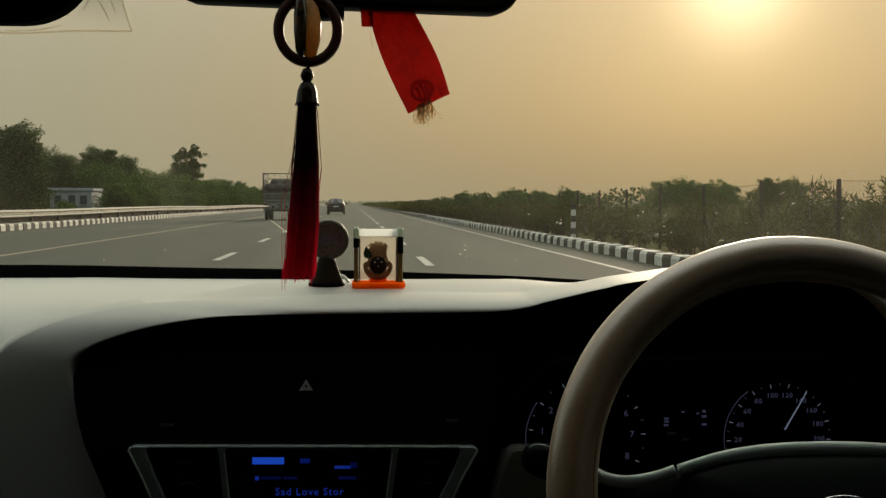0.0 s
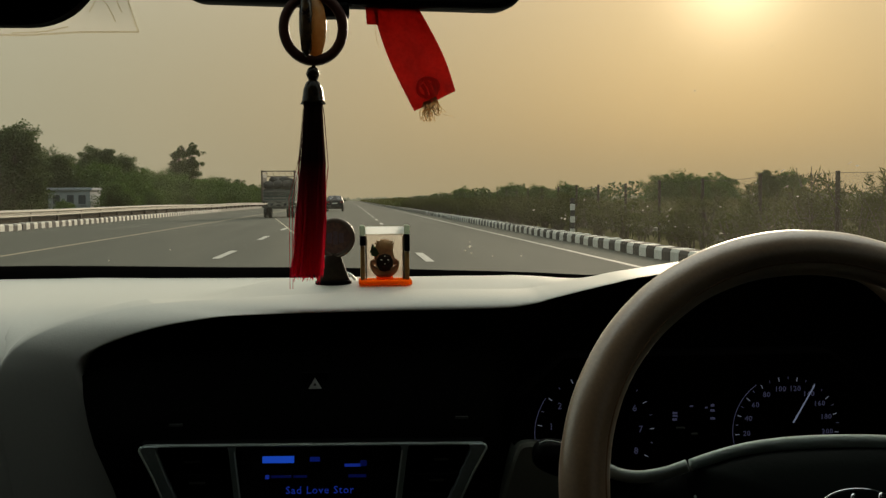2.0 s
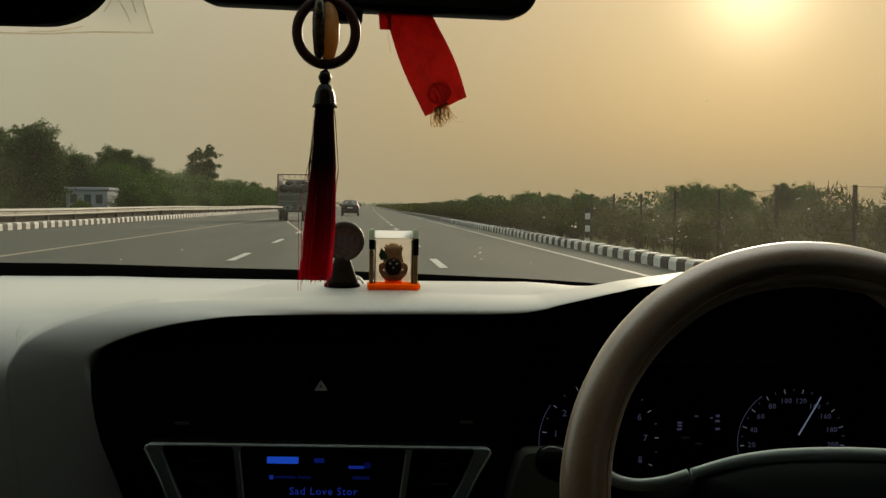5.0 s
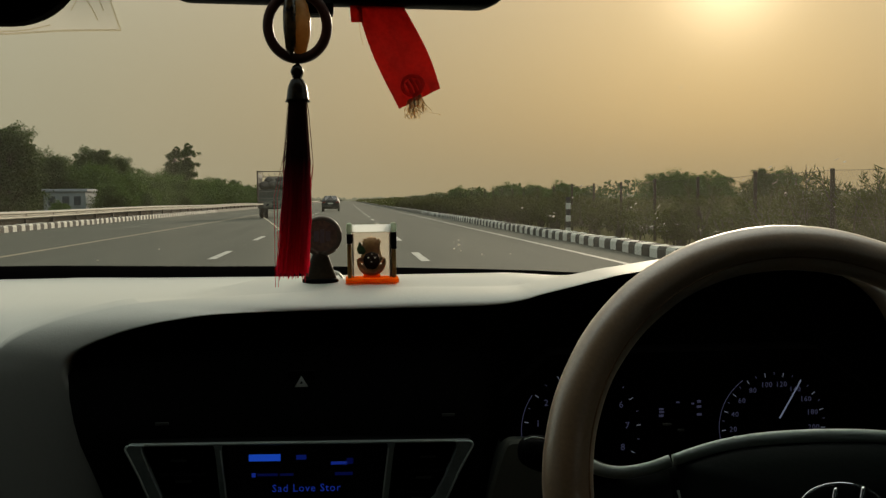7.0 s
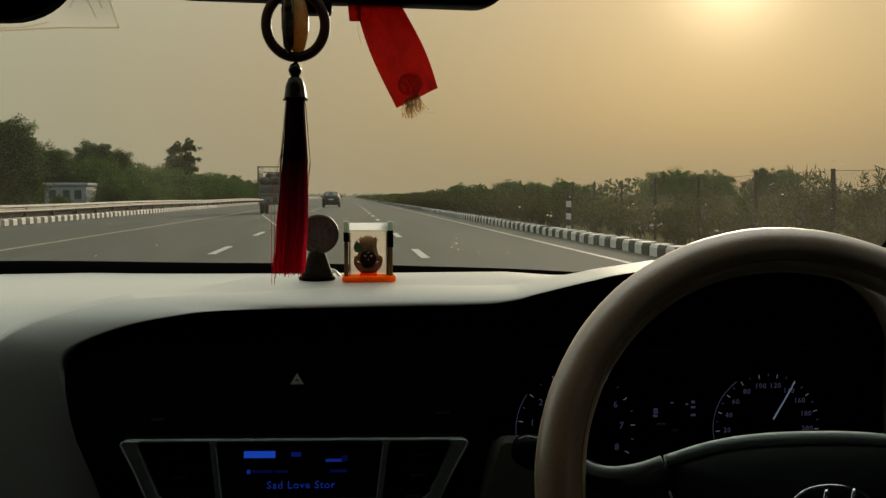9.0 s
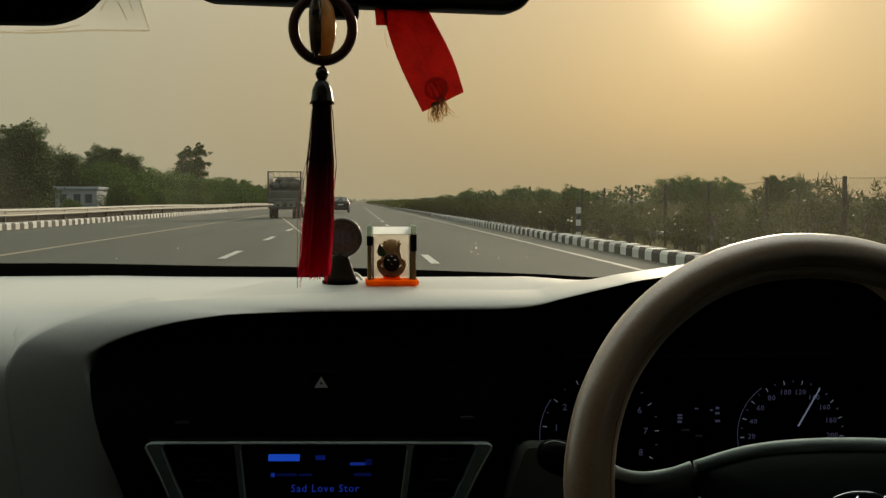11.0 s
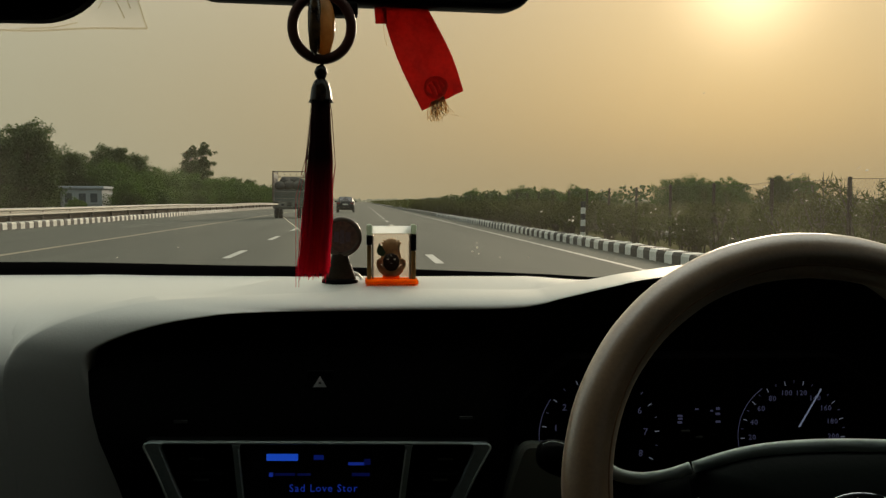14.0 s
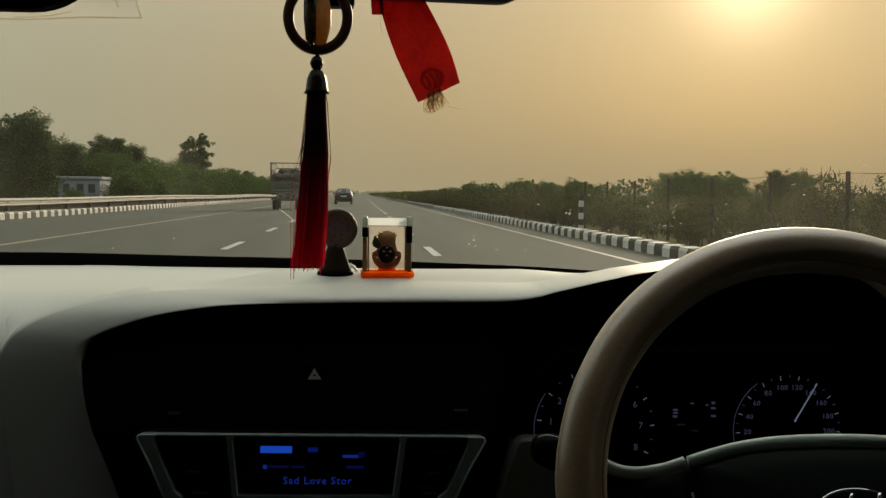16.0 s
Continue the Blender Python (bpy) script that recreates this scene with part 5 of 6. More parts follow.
def steering_wheel():
    ob = thing("steering_wheel", tuple(WHEEL_AT), "steering wheel with a worn tan leather cover and dark hub", "steering wheel")
    R, r = 0.1888, 0.0178
    n, m = 144, 24
    rows = []
    for i in range(n + 1):
        a = math.tau * i / n
        rr = r * (1 + 0.010 * math.sin(9 * a) + 0.006 * math.sin(23 * a + 1))
        row = []
        for k in range(m):
            b = math.tau * k / m
            row.append(on_wheel((R + rr * math.cos(b)) * math.cos(a), (R + rr * math.cos(b)) * math.sin(a), rr * 0.92 * math.sin(b)))
        rows.append(row)
    rim = part("rim", loft(rows, closed=True), LEATHER, ob, smooth=True)
    # the cover's seam along the inner side, laced stitch by stitch on the driver's face
    seam = [on_wheel((R - 0.0128) * math.cos(math.tau * i / 120), (R - 0.0128) * math.sin(math.tau * i / 120), 0.0116) for i in range(120)]
    part("seam", tube(seam, 0.0007, 5, closed=True), STITCH, rim, smooth=True)
    # hub pad, domed
    out = curve_through([(-0.102, 0.0165, 0), (-0.066, 0.0265, 0), (-0.026, 0.0300, 0), (0.026, 0.0300, 0), (0.066, 0.0265, 0), (0.102, 0.0165, 0), (0.095, -0.035, 0), (0.06, -0.085, 0), (0, -0.10, 0), (-0.06, -0.085, 0), (-0.095, -0.035, 0), (-0.102, 0.0165, 0)], 5)
    rows = []
    for s, h in ((1.0, -0.03), (1.0, 0.002), (0.975, 0.009), (0.85, 0.014), (0.6, 0.018), (0.3, 0.020), (0.02, 0.021)):
        rows.append([on_hub(p.x * s, -0.02 + (p.y + 0.02) * s, h) for p in out[:-1]])
    part("hub_pad", loft(rows, closed=True), HUB, ob, smooth=True)
    for s in (-1, 1):
        rows = []
        for u, v0, v1, h in ((0.105, -0.038, 0.0150, 0.002), (0.118, -0.034, 0.0115, 0.0), (0.135, -0.030, 0.0095, -0.002), (0.160, -0.030, 0.0110, -0.006), (0.174, -0.030, 0.014, -0.008)):
            rows.append([on_hub(s * u, v0, h - 0.012), on_hub(s * u, v0, h + 0.004), on_hub(s * u, (v0 + v1) / 2, h + 0.007), on_hub(s * u, v1, h + 0.004), on_hub(s * u, v1, h - 0.012)])
        part("spoke", loft(rows, closed=True), HUB, ob, smooth=True)
        tr = curve_through([(s * 0.1045, 0.0165, 0.011), (s * 0.120, 0.0122, 0.009), (s * 0.138, 0.0105, 0.006), (s * 0.152, 0.0135, 0.002), (s * 0.160, 0.0190, -0.002)], 6)
        part("spoke_trim", tube([on_hub(*p) for p in tr], 0.0046, 10, flat=0.8), SILVER_BRIGHT, ob, smooth=True)
        part("spoke_strip", tube([on_hub(s * 0.1015, -0.004, 0.010), on_hub(s * 0.0975, -0.03, 0.012), on_hub(s * 0.084, -0.07, 0.013)], 0.0010, 6), SILVER_BRIGHT, ob)
    tr = curve_through([(-0.1015, 0.0172, 0.010), (-0.066, 0.0258, 0.010), (-0.026, 0.0298, 0.010), (0.026, 0.0298, 0.010), (0.066, 0.0258, 0.010), (0.1015, 0.0172, 0.010)], 8)
    k = len(tr) - 1
    part("pad_trim", tube([on_hub(*p) for p in tr], [0.0042 + 0.0014 * math.sin(math.pi * i / k) for i in range(k + 1)], 10, flat=0.8), SILVER_BRIGHT, ob, smooth=True)
    em = [on_wheel(-0.004 + 0.030 * math.cos(math.tau * i / 40), -0.0155 + 0.0175 * math.sin(math.tau * i / 40), 0.0225) for i in range(40)]
    ring = part("emblem", tube(em, 0.0015, 8, closed=True), CHROME, ob, "chrome oval emblem", smooth=True)
    for u in (-0.012, 0.008):
        bar = curve_through([(u - 0.004, -0.030, 0.0225), (u, -0.0155, 0.0240), (u + 0.006, -0.0010, 0.0230)], 4)
        part("emblem_bar", tube([on_wheel(*p) for p in bar], 0.0021, 8), CHROME, ring, smooth=True)
    part("column", tube([on_wheel(-0.012, -0.02, -0.02), (0.38, 0.86, 0.82), (0.38, 1.0, 0.79)], [0.03, 0.04, 0.045], 20), BLACK, ob, smooth=True)
    return ob


steering_wheel()


def stalk():
    ob = thing("indicator_stalk", (0.33, 0.80, 0.90), "black indicator stalk beside the steering column", "stalk")
    part("lever", tube([(0.335, 0.80, 0.858), (0.275, 0.83, 0.882), (0.222, 0.848, 0.899)], [0.008, 0.009, 0.0125], 12), BLACK, ob, smooth=True)
    knob = curve_through([(0.232, 0.845, 0.8965), (0.218, 0.849, 0.9010), (0.203, 0.85, 0.9050), (0.1915, 0.85, 0.9065)], 5)
    k = len(knob) - 1
    part("knob", tube(knob, [0.0155 * math.sqrt(max(0.01, 1 - (i / k) ** 4)) for i in range(k + 1)], 20), BLACK, ob, smooth=True)
    # the grip's top highlight, drawn as a pale tube
    part("grip_line", tube(curve_through([(0.1960, 0.842, 0.9165), (0.2030, 0.840, 0.9190), (0.2130, 0.840, 0.9170), (0.2260, 0.838, 0.9130)], 4), 0.0010, 8), SILVER_DARK, ob, "highlight on top of the grip, set as a pale line", smooth=True)


stalk()


# ---- things on the dashboard ----
def idol_stand():
    ob = thing("figurine_stand", (0.077, 1.08, 1.0305), "small clear acrylic shrine with gold sides on an orange base", "ornament")
    z0 = 1.0305
    part("base", box(0.0485, 0.1055, 1.062, 1.098, z0, z0 + 0.0048, 0.0012, 2), ORANGE, ob, "bright orange plastic base")
    for x, s, black in ((0.0500, 1, (0.040, 0.0500)), (0.0978, -1, (0.034, 0.0515))):
        part("side_post", box(x + 0.0004, x + 0.0050, 1.068, 1.092, z0 + 0.0048, z0 + black[0], 0.0006, 1), GOLD, ob, "gold side post")
        part("side_band", box(x - 0.0001, x + 0.0057, 1.0675, 1.0925, z0 + black[0] + 0.0002, z0 + black[1], 0.0006, 1), BLACK, ob, "black upper band of the side post")
        part("side_cap", box(x - 0.0003, x + 0.0059, 1.067, 1.093, z0 + black[1] + 0.0002, z0 + 0.0612, 0.0020, 3), CAP_ACRYLIC, ob, "pale green acrylic cap")
        # clear side faces that look darker: the shade is put into their colour
        a = x + 0.0058 if s > 0 else x - 0.0018
        part("inner_edge", box(a, a + 0.0016, 1.070, 1.090, z0 + 0.0050, z0 + 0.0500, 0.0003, 1), EDGE_DARK, ob, "inner edge of clear acrylic, its dark look set in colour")
    part("top_strip", box(0.0556, 0.0980, 1.0690, 1.0702, z0 + 0.0518, z0 + 0.0598, 0.0005, 1), WHITE_GLOSS, ob, "milky white upper strip")
    part("top_plate", box(0.0556, 0.0980, 1.0704, 1.0910, z0 + 0.0588, z0 + 0.0600, 0.0005, 1), ACRYLIC, ob)
    part("strip_edge", box(0.0556, 0.0980, 1.0686, 1.0704, z0 + 0.0512, z0 + 0.0516), EDGE_DARK, ob)
    part("pane", box(0.0556, 0.0980, 1.0662, 1.0672, z0 + 0.005, z0 + 0.0525), ACRYLIC, ob)
    part("back_pane", box(0.0556, 0.0980, 1.0905, 1.0912, z0 + 0.005, z0 + 0.0520), FROSTED, ob, "frosted back of the shrine")
    f = bmesh.new()
    cx, cy = 0.0765, 1.081
    spin([(0.001, 0.006), (0.0080, 0.009), (0.0105, 0.014), (0.0112, 0.020), (0.0100, 0.026), (0.0092, 0.029), (0.0100, 0.032), (0.0078, 0.0355), (0.0040, 0.039), (0.0005, 0.040)], (cx, cy, z0 + 0.0062), 20, 1.0, 0.45, f)
    for i in range(7):
        a = radians(30 + 20 * i)
        tip = 0.0125 + 0.0015 * (i % 2)
        tube([(cx + 0.0055 * math.cos(a), cy, z0 + 0.036 + 0.002 * math.sin(a)), (cx + 0.009 * math.cos(a) + 0.001, cy, z0 + 0.038 + 0.006 * math.sin(a)), (cx + tip * math.cos(a), cy, z0 + 0.0375 + 0.0095 * math.sin(a))], [0.0026, 0.0018, 0.0005], 6, f)
    collar = [(cx + 0.0145 * math.cos(radians(a)), cy - 0.002, z0 + 0.0235 + 0.0135 * math.sin(radians(a))) for a in range(180, 361, 12)]
    tube(collar, [0.0012 + 0.0030 * math.sin(math.pi * i / 15) for i in range(16)], 8, f)
    for s in (-1, 1):
        spin([(0.0004, -0.0035), (0.0028, -0.002), (0.0030, 0.0015), (0.0004, 0.0035)], (cx + s * 0.0122, cy - 0.003, z0 + 0.0225), 10, 1, 0.6, f)
    part("figurine", f, FIGURE, ob, "small brown painted clay figurine", smooth=True)
    disc = spin([(0.0005, -0.0095), (0.0052, -0.0085), (0.0086, -0.003), (0.0090, 0.002), (0.0066, 0.0072), (0.0005, 0.0090)], (cx, 1.0725, z0 + 0.0225), 20, 1.0, 0.35)
    dark = part("dark_disc", disc, FIGURE_DARK, ob, "dark round front of the figurine", smooth=True)
    for dx, dz, w in ((-0.0036, 0.0030, 0.0014), (0.0036, 0.0030, 0.0014), (0.0, -0.0012, 0.0009), (0.0, 0.0068, 0.0010)):
        part("pale_dot", spin([(0.0002, -0.5 * w), (w, 0), (0.0002, 0.5 * w)], (cx + dx, 1.0692, z0 + 0.0225 + dz), 8, 1.0, 0.4), GREY_PRINT, dark)
    part("leaf_ornament", plate([(0.0605, 1.073, z0 + 0.034), (0.0625, 1.073, z0 + 0.0295), (0.0680, 1.073, z0 + 0.0285), (0.0705, 1.073, z0 + 0.0320), (0.0680, 1.073, z0 + 0.0365), (0.0635, 1.073, z0 + 0.0420)], (0, 1, 0), 0.002), LEAF_GREEN, ob, "dark green leaf")
    ob.scale = (0.955, 1.0, 1.0)
    part("plinth", box(0.0675, 0.0860, 1.072, 1.090, z0 + 0.0048, z0 + 0.0075, 0.0006, 1), ORANGE, ob)


idol_stand()


def photo_medallion():
    ob = thing("medallion_stand", (0.0235, 1.085, 1.0295), "dark round medallion on a tapered foot", "ornament")
    z0 = 1.0295
    part("foot", spin([(0.0170, 0.0045), (0.0160, 0.008), (0.0145, 0.012), (0.0095, 0.026), (0.0072, 0.033)], (0.0235, 1.085, z0), 24, 1, 0.75), FOOT, ob, smooth=True)
    part("foot_ring", spin([(0.0180, 0), (0.0188, 0.0015), (0.0188, 0.004), (0.0172, 0.0052)], (0.0235, 1.085, z0), 24, 1, 0.75), BLACK, ob, smooth=True)
    ring = [(0.0255 + 0.0182 * math.cos(math.tau * i / 48), 1.083, z0 + 0.0490 + 0.0182 * math.sin(math.tau * i / 48)) for i in range(48)]
    part("frame", tube(ring, 0.0028, 10, closed=True, flat=1.4), BRONZE, ob, smooth=True)
    disc = bmesh.new()
    spin([(0.0005, -0.002), (0.0185, -0.002), (0.0185, 0.002), (0.0005, 0.002)], sides=40, bm=disc)
    bmesh.ops.transform(disc, matrix=pose(0.0255, 1.083, z0 + 0.049, 90, 0, 0), verts=disc.verts)
    part("picture", disc, PICTURE, ob, "faded brown and mauve picture")
    for dx, w, h, mat in ((-0.0055, 0.0050, 0.011, FADED_PRINT), (0.0005, 0.0045, 0.014, FADED_PRINT), (0.0065, 0.0050, 0.010, FADED_PRINT)):
        part("picture_shape", box(0.0255 + dx - w / 2, 0.0255 + dx + w / 2, 1.0806, 1.0812, z0 + 0.049 - h / 2, z0 + 0.049 + h / 2, 0.0002, 1), mat, ob)


photo_medallion()
cable = thing("cable", (0.046, 1.11, 1.03), "short white cable loop lying on the dashboard", "cable")
part("wire", tube(curve_through([(0.030, 1.118, 1.0300), (0.035, 1.112, 1.0385), (0.042, 1.108, 1.0375), (0.0475, 1.106, 1.0300)], 5), 0.0016, 8), WHITE_PLASTIC, cable, smooth=True)


# ---- mirror and what hangs from it ----
def rear_mirror():
    ob = thing("rear_view_mirror", (0.05, 0.955, 1.33), "black framed rear-view mirror under the windscreen", "mirror")
    cx, w, h = 0.045, 0.1570, 0.036

    def outline(wx, hz, steps=8, rad=0.026):
        o = []
        for sx, sz, a0 in ((1, 1, 0), (-1, 1, 90), (-1, -1, 180), (1, -1, 270)):
            for k in range(steps + 1):
                a = radians(a0 + 90 * k / steps)
                o.append((sx * (wx - rad) + rad * math.cos(a), sz * (hz - rad) + rad * math.sin(a)))
        return o

    lean = radians(-1.2)

    def put(o, y):
        return [(cx + u * math.cos(lean) - v * math.sin(lean) , y, 1.3275 + u * math.sin(lean) + v * math.cos(lean)) for u, v in o]

    rows = [put(outline(w - 0.010, h - 0.010), 0.985), put(outline(w - 0.002, h - 0.002), 0.970), put(outline(w, h), 0.945), put(outline(w - 0.002, h - 0.002), 0.938), put(outline(w - 0.006, h - 0.006), 0.937)]
    bm = loft(rows, closed=True)
    part("housing", bm, BLACK, ob, smooth=True)
    part("glass", plate(put(outline(w - 0.0055, h - 0.0055), 0.9385), (0, 1, 0), 0.002), MIRROR, ob)
    part("stem", tube([(0.03, 0.98, 1.335), (0.02, 0.985, 1.345), (0.02, 0.93, 1.352)], [0.012, 0.011, 0.014], 10), BLACK, ob, smooth=True)
    part("switch", box(0.020, 0.043, 0.935, 0.955, 1.281, 1.294, 0.003, 2), BLACK, ob)


rear_mirror()


def tassel():
    ob = thing("mirror_tassel", (0.011, 0.93, 1.29), "dark wooden ring with an amber bead and long red tassel", "tassel")
    cx, cy, cz = 0.0112, 0.93, 1.2700
    ring = [(cx + 0.0258 * math.cos(math.tau * i / 48), cy, cz + 0.0285 * math.sin(math.tau * i / 48)) for i in range(48)]
    part("ring", tube(ring, 0.0046, 12, closed=True), BROWN, ob, smooth=True)
    part("cord", tube([(cx, cy, 1.303), (cx, cy, 1.26), (cx, cy, 1.23)], 0.0016, 6), BLACK_MATT, ob)
    part("bead", spin([(0.001, -0.026), (0.006, -0.022), (0.0098, -0.008), (0.0102, 0.006), (0.008, 0.018), (0.004, 0.026), (0.001, 0.028)], (cx + 0.0015, cy, cz), 20), AMBER, ob, "glossy amber bead", smooth=True)
    part("bead_holder", spin([(0.001, -0.028), (0.0045, -0.022), (0.0062, -0.005), (0.0062, 0.01), (0.0045, 0.022), (0.001, 0.03)], (cx - 0.0060, cy - 0.006, cz + 0.002), 16), HORN, ob, smooth=True)
    part("knot", spin([(0.001, -0.0068), (0.0042, -0.005), (0.0060, 0), (0.0042, 0.005), (0.001, 0.0068)], (cx - 0.001, cy, 1.2300), 16), BRASS, ob, smooth=True)
    part("cap", spin([(0.0025, 0.0), (0.0060, -0.003), (0.0085, -0.009), (0.0098, -0.019), (0.0112, -0.022), (0.0095, -0.0215)], (cx - 0.001, cy, 1.2255), 20), BRASS, ob, "aged brass bell cap", smooth=True)
    rng = random.Random(8)
    bm = bmesh.new()
    top, foot = 1.214, 1.0490
    core = []
    ridge = [rng.gauss(0, 0.022) for k in range(90)]
    ends = [rng.gauss(0, 0.0011) for k in range(90)]
    for t in (0, 0.06, 0.12, 0.2, 0.3, 0.4, 0.5, 0.6, 0.7, 0.8, 0.9, 1.0):
        e = smooth(0, 0.75, t)
        ru, rv = 0.0078 + 0.0050 * e, 0.0078 + 0.0042 * e
        core.append([(cx - 0.001 - 0.007 * t * t + ru * math.cos(k * math.tau / 90) * (1 + ridge[k] * (0.4 + e)), cy + rv * math.sin(k * math.tau / 90) * (1 + ridge[k] * (0.4 + e)), top + (foot + 0.004 + ends[k] * e - top) * t) for k in range(90)])
    for i in range(300):
        a, q = rng.uniform(0, math.tau), math.sqrt(rng.uniform(0.85, 1.0))
        u0, v0 = 0.0072 * q * math.cos(a), 0.0072 * q * math.sin(a)
        u1, v1 = 0.0127 * q * math.cos(a) + rng.gauss(0, 0.0007), 0.0125 * q * math.sin(a) + rng.gauss(0, 0.001)
        zl = foot + 0.003 * q * q + rng.gauss(0, 0.0026) + (0.008 * rng.random() if rng.random() < 0.15 else 0)
        sway = rng.gauss(0, 0.0016)
        pts = []
        for t in (0, 0.12, 0.4, 0.7, 1.0):
            e = smooth(0, 0.75, t)
            pts.append((cx - 0.001 - 0.007 * t * t + sway * math.sin(5 * t) + u0 + (u1 - u0) * e, cy + v0 + (v1 - v0) * e, top + (zl - top) * t))
        b = rng.uniform(0, math.pi)
        w = Vector((math.cos(b), math.sin(b), 0)) * 0.00024
        loft([[Vector(p) - w, Vector(p) + w] for p in pts], bm)
    for sx in (-0.0185, -0.016):
        tube([(cx + sx * 0.45, cy, 1.18), (cx + sx * 1.1 - 0.003, cy, 1.12), (cx + sx - 0.005, cy, 1.040)], 0.0003, 3, bm)
    loft(core, bm, closed=True)
    thread = material("light_graded_thread", (0.3, 0.005, 0.012), 0.75, translucent=0.6, spec=0.2)
    n, l = thread.node_tree.nodes, thread.node_tree.links
    tc, sp, ramp = n.new("ShaderNodeTexCoord"), n.new("ShaderNodeSeparateXYZ"), n.new("ShaderNodeValToRGB")
    l.new(tc.outputs["Generated"], sp.inputs[0]), l.new(sp.outputs[2], ramp.inputs[0])
    # red foot, black top: sunlight through the threads put into their colour
    e = ramp.color_ramp.elements
    e[0].position, e[0].color = 0.10, (0.78, 0.012, 0.045, 1)
    e[1].position, e[1].color = 0.66, (0.03, 0.004, 0.004, 1)
    hue = n.new("ShaderNodeHueSaturation")
    mr = n.new("ShaderNodeMapRange")
    mr.inputs["To Min"].default_value, mr.inputs["To Max"].default_value = 0.9, 1.12
    l.new(n.new("ShaderNodeNewGeometry").outputs["Random Per Island"], mr.inputs["Value"])
    l.new(mr.outputs["Result"], hue.inputs["Value"]), l.new(ramp.outputs[0], hue.inputs["Color"])
    for b in n:
        if b.bl_idname == "ShaderNodeBsdfTranslucent":
            l.new(hue.outputs[0], b.inputs[0])
    l.new(hue.outputs[0], n["Principled BSDF"].inputs["Base Color"])
    st = part("fringe", bm, thread, ob, "long red threads, darkened upwards in colour for the light")
    st["kind"] = "stuff"


tassel()


def ribbon():
    ob = thing("red_ribbon", (0.08, 0.95, 1.29), "red cloth ribbon with frayed golden end hanging slantwise", "ribbon")
    rows = []
    rng = random.Random(3)
    k = 26
    for i in range(k + 1):
        t = i / k
        lx, lz = 0.0615 + (0.1007 - 0.0615) * t - 0.0040 * math.sin(math.pi * t), 1.300 + (1.1987 - 1.300) * t
        rx, rz = 0.1005 + (0.1386 - 0.1005) * t + 0.0042 * math.sin(math.pi * t), 1.300 + (1.2172 - 1.300) * t
        row = []
        for j in range(13):
            s = j / 12
            fold = 0.0018 * math.sin(7 * s + 5 * t) + 0.001 * math.sin(17 * s - 9 * t) + 0.0025 * math.sin(3 * t)
            row.append((lx + (rx - lx) * s, 0.95 + fold, lz + (rz - lz) * s))
        rows.append(row)
    front = loft(rows)
    back = [[(x, y + 0.0006, z) for x, y, z in r] for r in rows]
    loft(back, front)
    part("cloth", front, RED_CLOTH, ob, smooth=True)
    part("folded_end", plate([(0.0565, 0.949, 1.300), (0.068, 0.949, 1.300), (0.069, 0.949, 1.2765), (0.0585, 0.949, 1.2765)], (0, 1, 0), 0.0008), RED_CLOTH, ob)
    def on_cloth(u, v):
        return (0.0615 + 0.0392 * v + 0.038 * u, 0.9452, 1.300 - 0.1013 * v + 0.0185 * u * v)

    ring = [on_cloth(0.46 + 0.23 * math.cos(math.tau * i / 28) + rng.uniform(-0.012, 0.012), 0.865 + 0.085 * math.sin(math.tau * i / 28) + rng.uniform(-0.004, 0.004)) for i in range(28)]
    part("printed_ring", tube(ring, 0.0018, 6, flat=0.12, closed=True), DARK_RED, ob, "blurred dark ring printed on the cloth")
    for u, v0, v1 in ((0.36, 0.82, 0.93), (0.47, 0.80, 0.95), (0.57, 0.83, 0.92)):
        path = [on_cloth(u, v0), on_cloth(u + rng.uniform(-0.02, 0.03), (v0 + v1) / 2), on_cloth(u + 0.01, v1)]
        part("printed_stroke", tube(curve_through(path, 5), 0.0017, 6, flat=0.12), DARK_RED, ob, "dark red printed stroke")
    bm = bmesh.new()
    for i in range(80):
        x = 0.1085 + 0.0120 * rng.random()
        z = 1.2035 + 0.45 * (x - 0.108)
        d = rng.gauss(0.001, 0.0035)
        ln = rng.uniform(0.006, 0.017)
        tube(curve_through([(x, 0.948, z + 0.003), (x + d * 0.3 + rng.gauss(0, 0.002), 0.948 + rng.gauss(0, 0.001), z - ln * 0.5), (x + d + rng.gauss(0, 0.002), 0.948 + rng.gauss(0, 0.002), z - ln)], 3), 0.00028, 3, bm)
    tube(curve_through([(0.119, 0.948, 1.204), (0.127, 0.948, 1.196), (0.133, 0.948, 1.1945), (0.139, 0.948, 1.193)], 3), 0.00016, 3, bm)
    part("fraying", bm, STRAW, ob, "frayed straw-coloured threads")
    part("loose_thread", tube(curve_through([(0.0655, 0.9485, 1.277), (0.0665, 0.9485, 1.266), (0.0690, 0.9485, 1.256)], 4), 0.0002, 3), STRAW, ob)


ribbon()


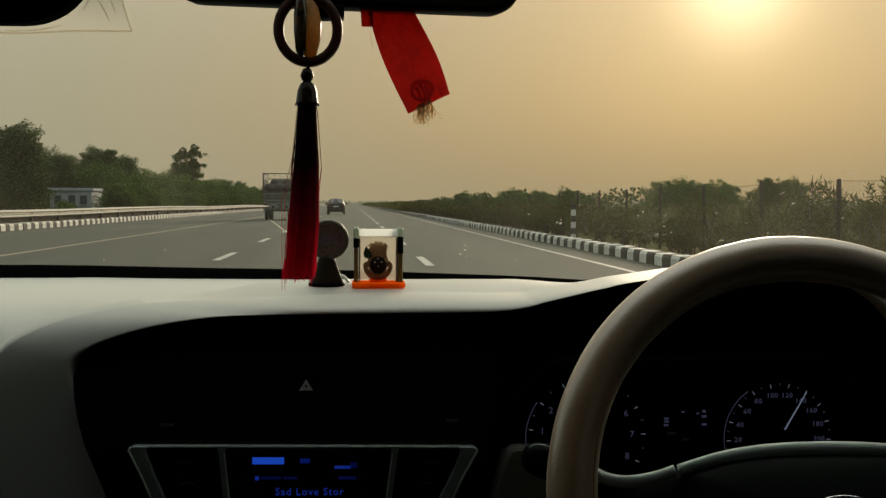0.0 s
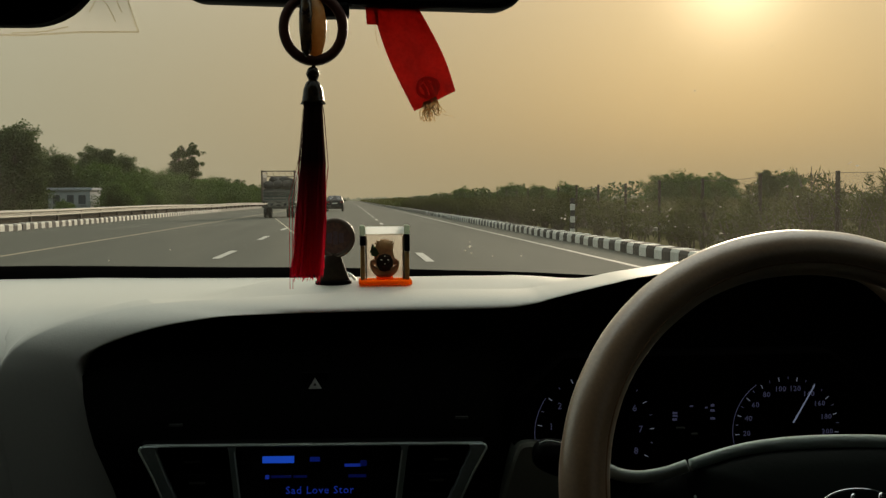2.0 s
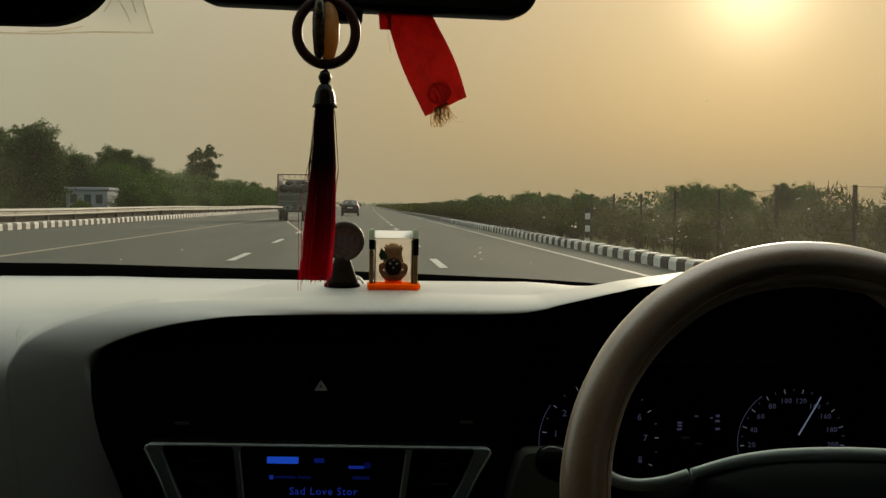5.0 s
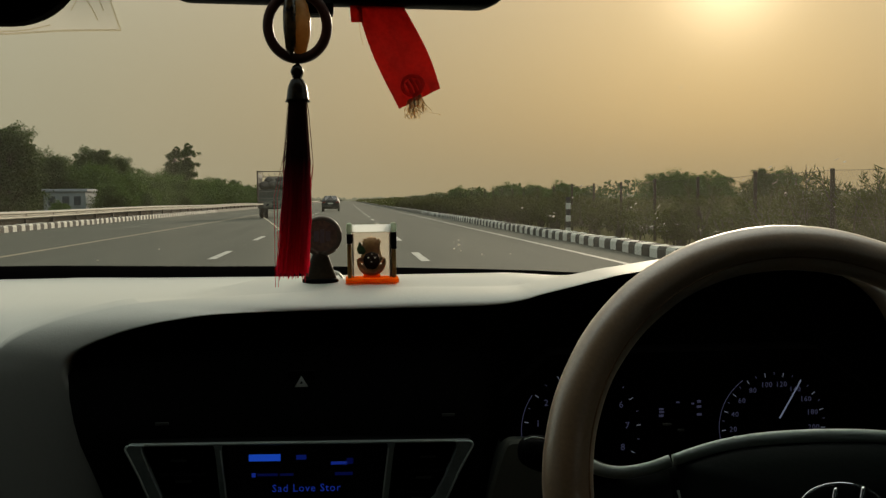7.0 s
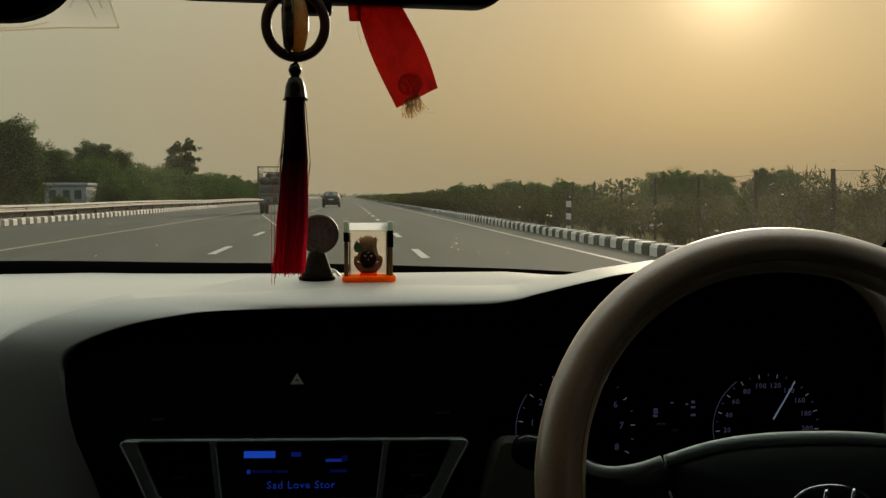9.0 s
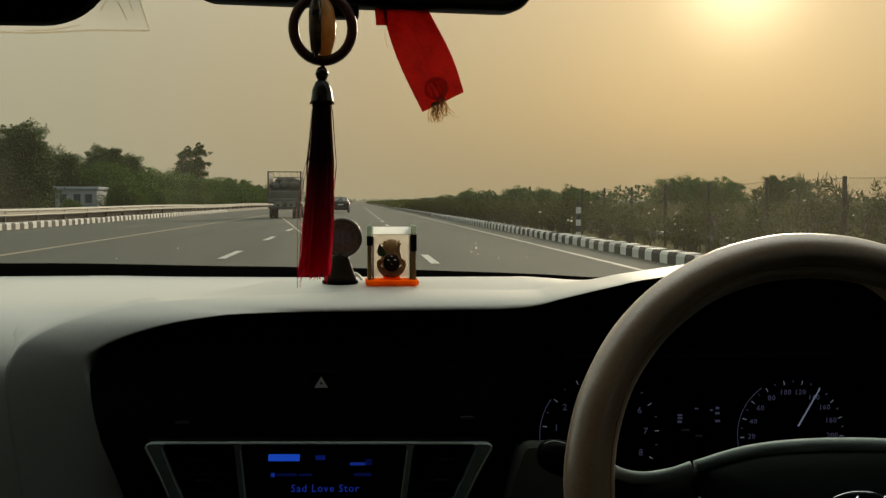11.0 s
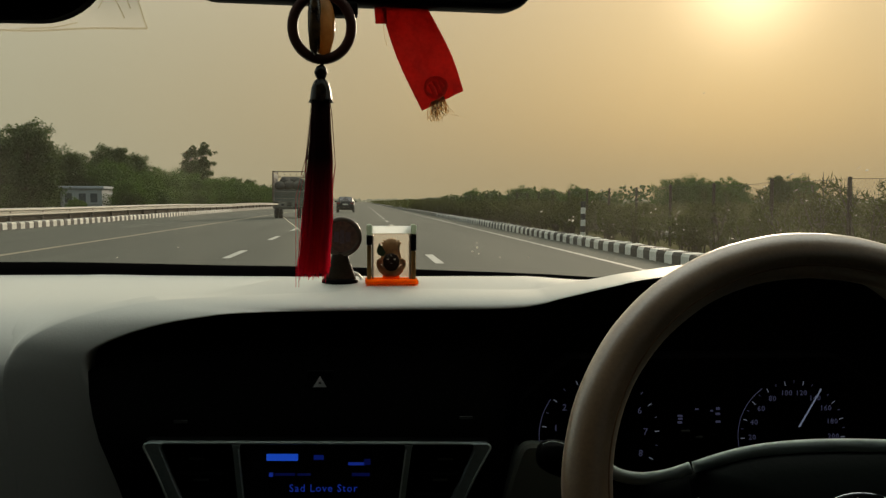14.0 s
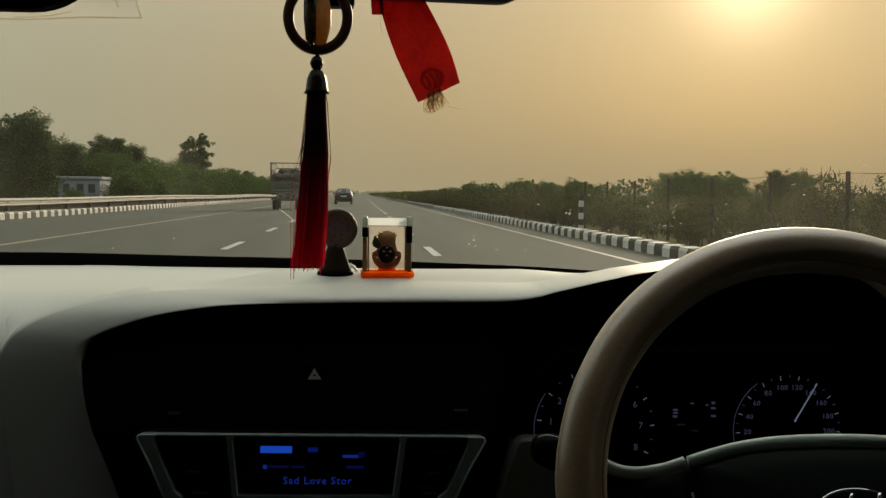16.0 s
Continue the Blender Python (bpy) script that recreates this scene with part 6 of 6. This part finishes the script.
def sun_visor():
    ob = thing("sun_visor", (-0.35, 0.79, 1.44), "black folded-down sun visor still wrapped in clear plastic film", "sun visor")
    def lay(x, z, off=0.0):
        return Vector((x, 0.80 - 0.22 * (z - 1.25) + off, z))
    corner = [(-0.193 + 0.055 * math.sin(radians(a)), 1.2950 - 0.0465 * math.cos(radians(a))) for a in range(0, 91, 9)]
    o = [(-0.60, 1.2485), (-0.40, 1.2485)] + corner + [(-0.138, 1.36), (-0.145, 1.43), (-0.60, 1.43)]
    bm = bmesh.new()
    rows = [[lay(-0.36 + (x + 0.36) * s, 1.34 + (z - 1.34) * s, d) for x, z in o] for s, d in ((0.96, -0.011), (0.99, -0.008), (1.0, 0.0), (0.99, 0.008), (0.96, 0.011))]
    loft(rows, bm, closed=True)
    vs = list(bm.verts)
    m = len(o)
    bm.faces.new(vs[:m]), bm.faces.new(vs[-m:])
    part("panel", bm, BLACK_MATT, ob)
    f = [(-0.62, 1.2445), (-0.30, 1.2455), (-0.20, 1.2450), (-0.160, 1.2475), (-0.1165, 1.2480), (-0.1185, 1.254), (-0.128, 1.29), (-0.132, 1.43), (-0.62, 1.43)]
    film = bmesh.new()
    film.faces.new([film.verts.new(lay(x, z, 0.013)) for x, z in f])
    part("film", film, FILM, ob, "loose cloudy plastic film")
    part("film_hem", tube([lay(x, z, 0.0125) for x, z in f[:5]], 0.0007, 6, flat=0.5), FILM_FOLD, ob, "folded hem of the film")
    part("film_edge", tube([lay(x, z, 0.0125) for x, z in f[4:8]], 0.0006, 6, flat=0.5), FILM_FOLD, ob)
    for pts in (((-0.152, 1.262), (-0.143, 1.278), (-0.140, 1.30)), ((-0.133, 1.255), (-0.139, 1.268), (-0.150, 1.278)), ((-0.128, 1.262), (-0.132, 1.275), (-0.131, 1.292)), ((-0.21, 1.2465), (-0.186, 1.2478), (-0.168, 1.2515))):
        part("film_crease", tube(curve_through([lay(x, z, 0.0122) for x, z in pts], 5), 0.0005, 6, flat=0.4), FILM_FOLD, ob)
    part("rod", tube([lay(-0.62, 1.425), lay(-0.15, 1.425)], 0.005, 8), BLACK, ob)


sun_visor()


def front_seat(x):
    ob = thing("front_seat", (x, -0.35, 0.28), "dark grey cloth front seat of the car", "car seat", "front seats")
    part("cushion", box(x - 0.25, x + 0.25, -0.45, 0.10, 0.30, 0.55, 0.05, 3), SEAT_CLOTH, ob, smooth=True)
    part("backrest", box(x - 0.24, x + 0.24, -0.62, -0.46, 0.50, 1.08, 0.05, 3), SEAT_CLOTH, ob, smooth=True)
    part("headrest", box(x - 0.13, x + 0.13, -0.64, -0.53, 1.11, 1.30, 0.04, 3), SEAT_CLOTH, ob, smooth=True)


for sx in (-0.38, 0.38):
    front_seat(sx)
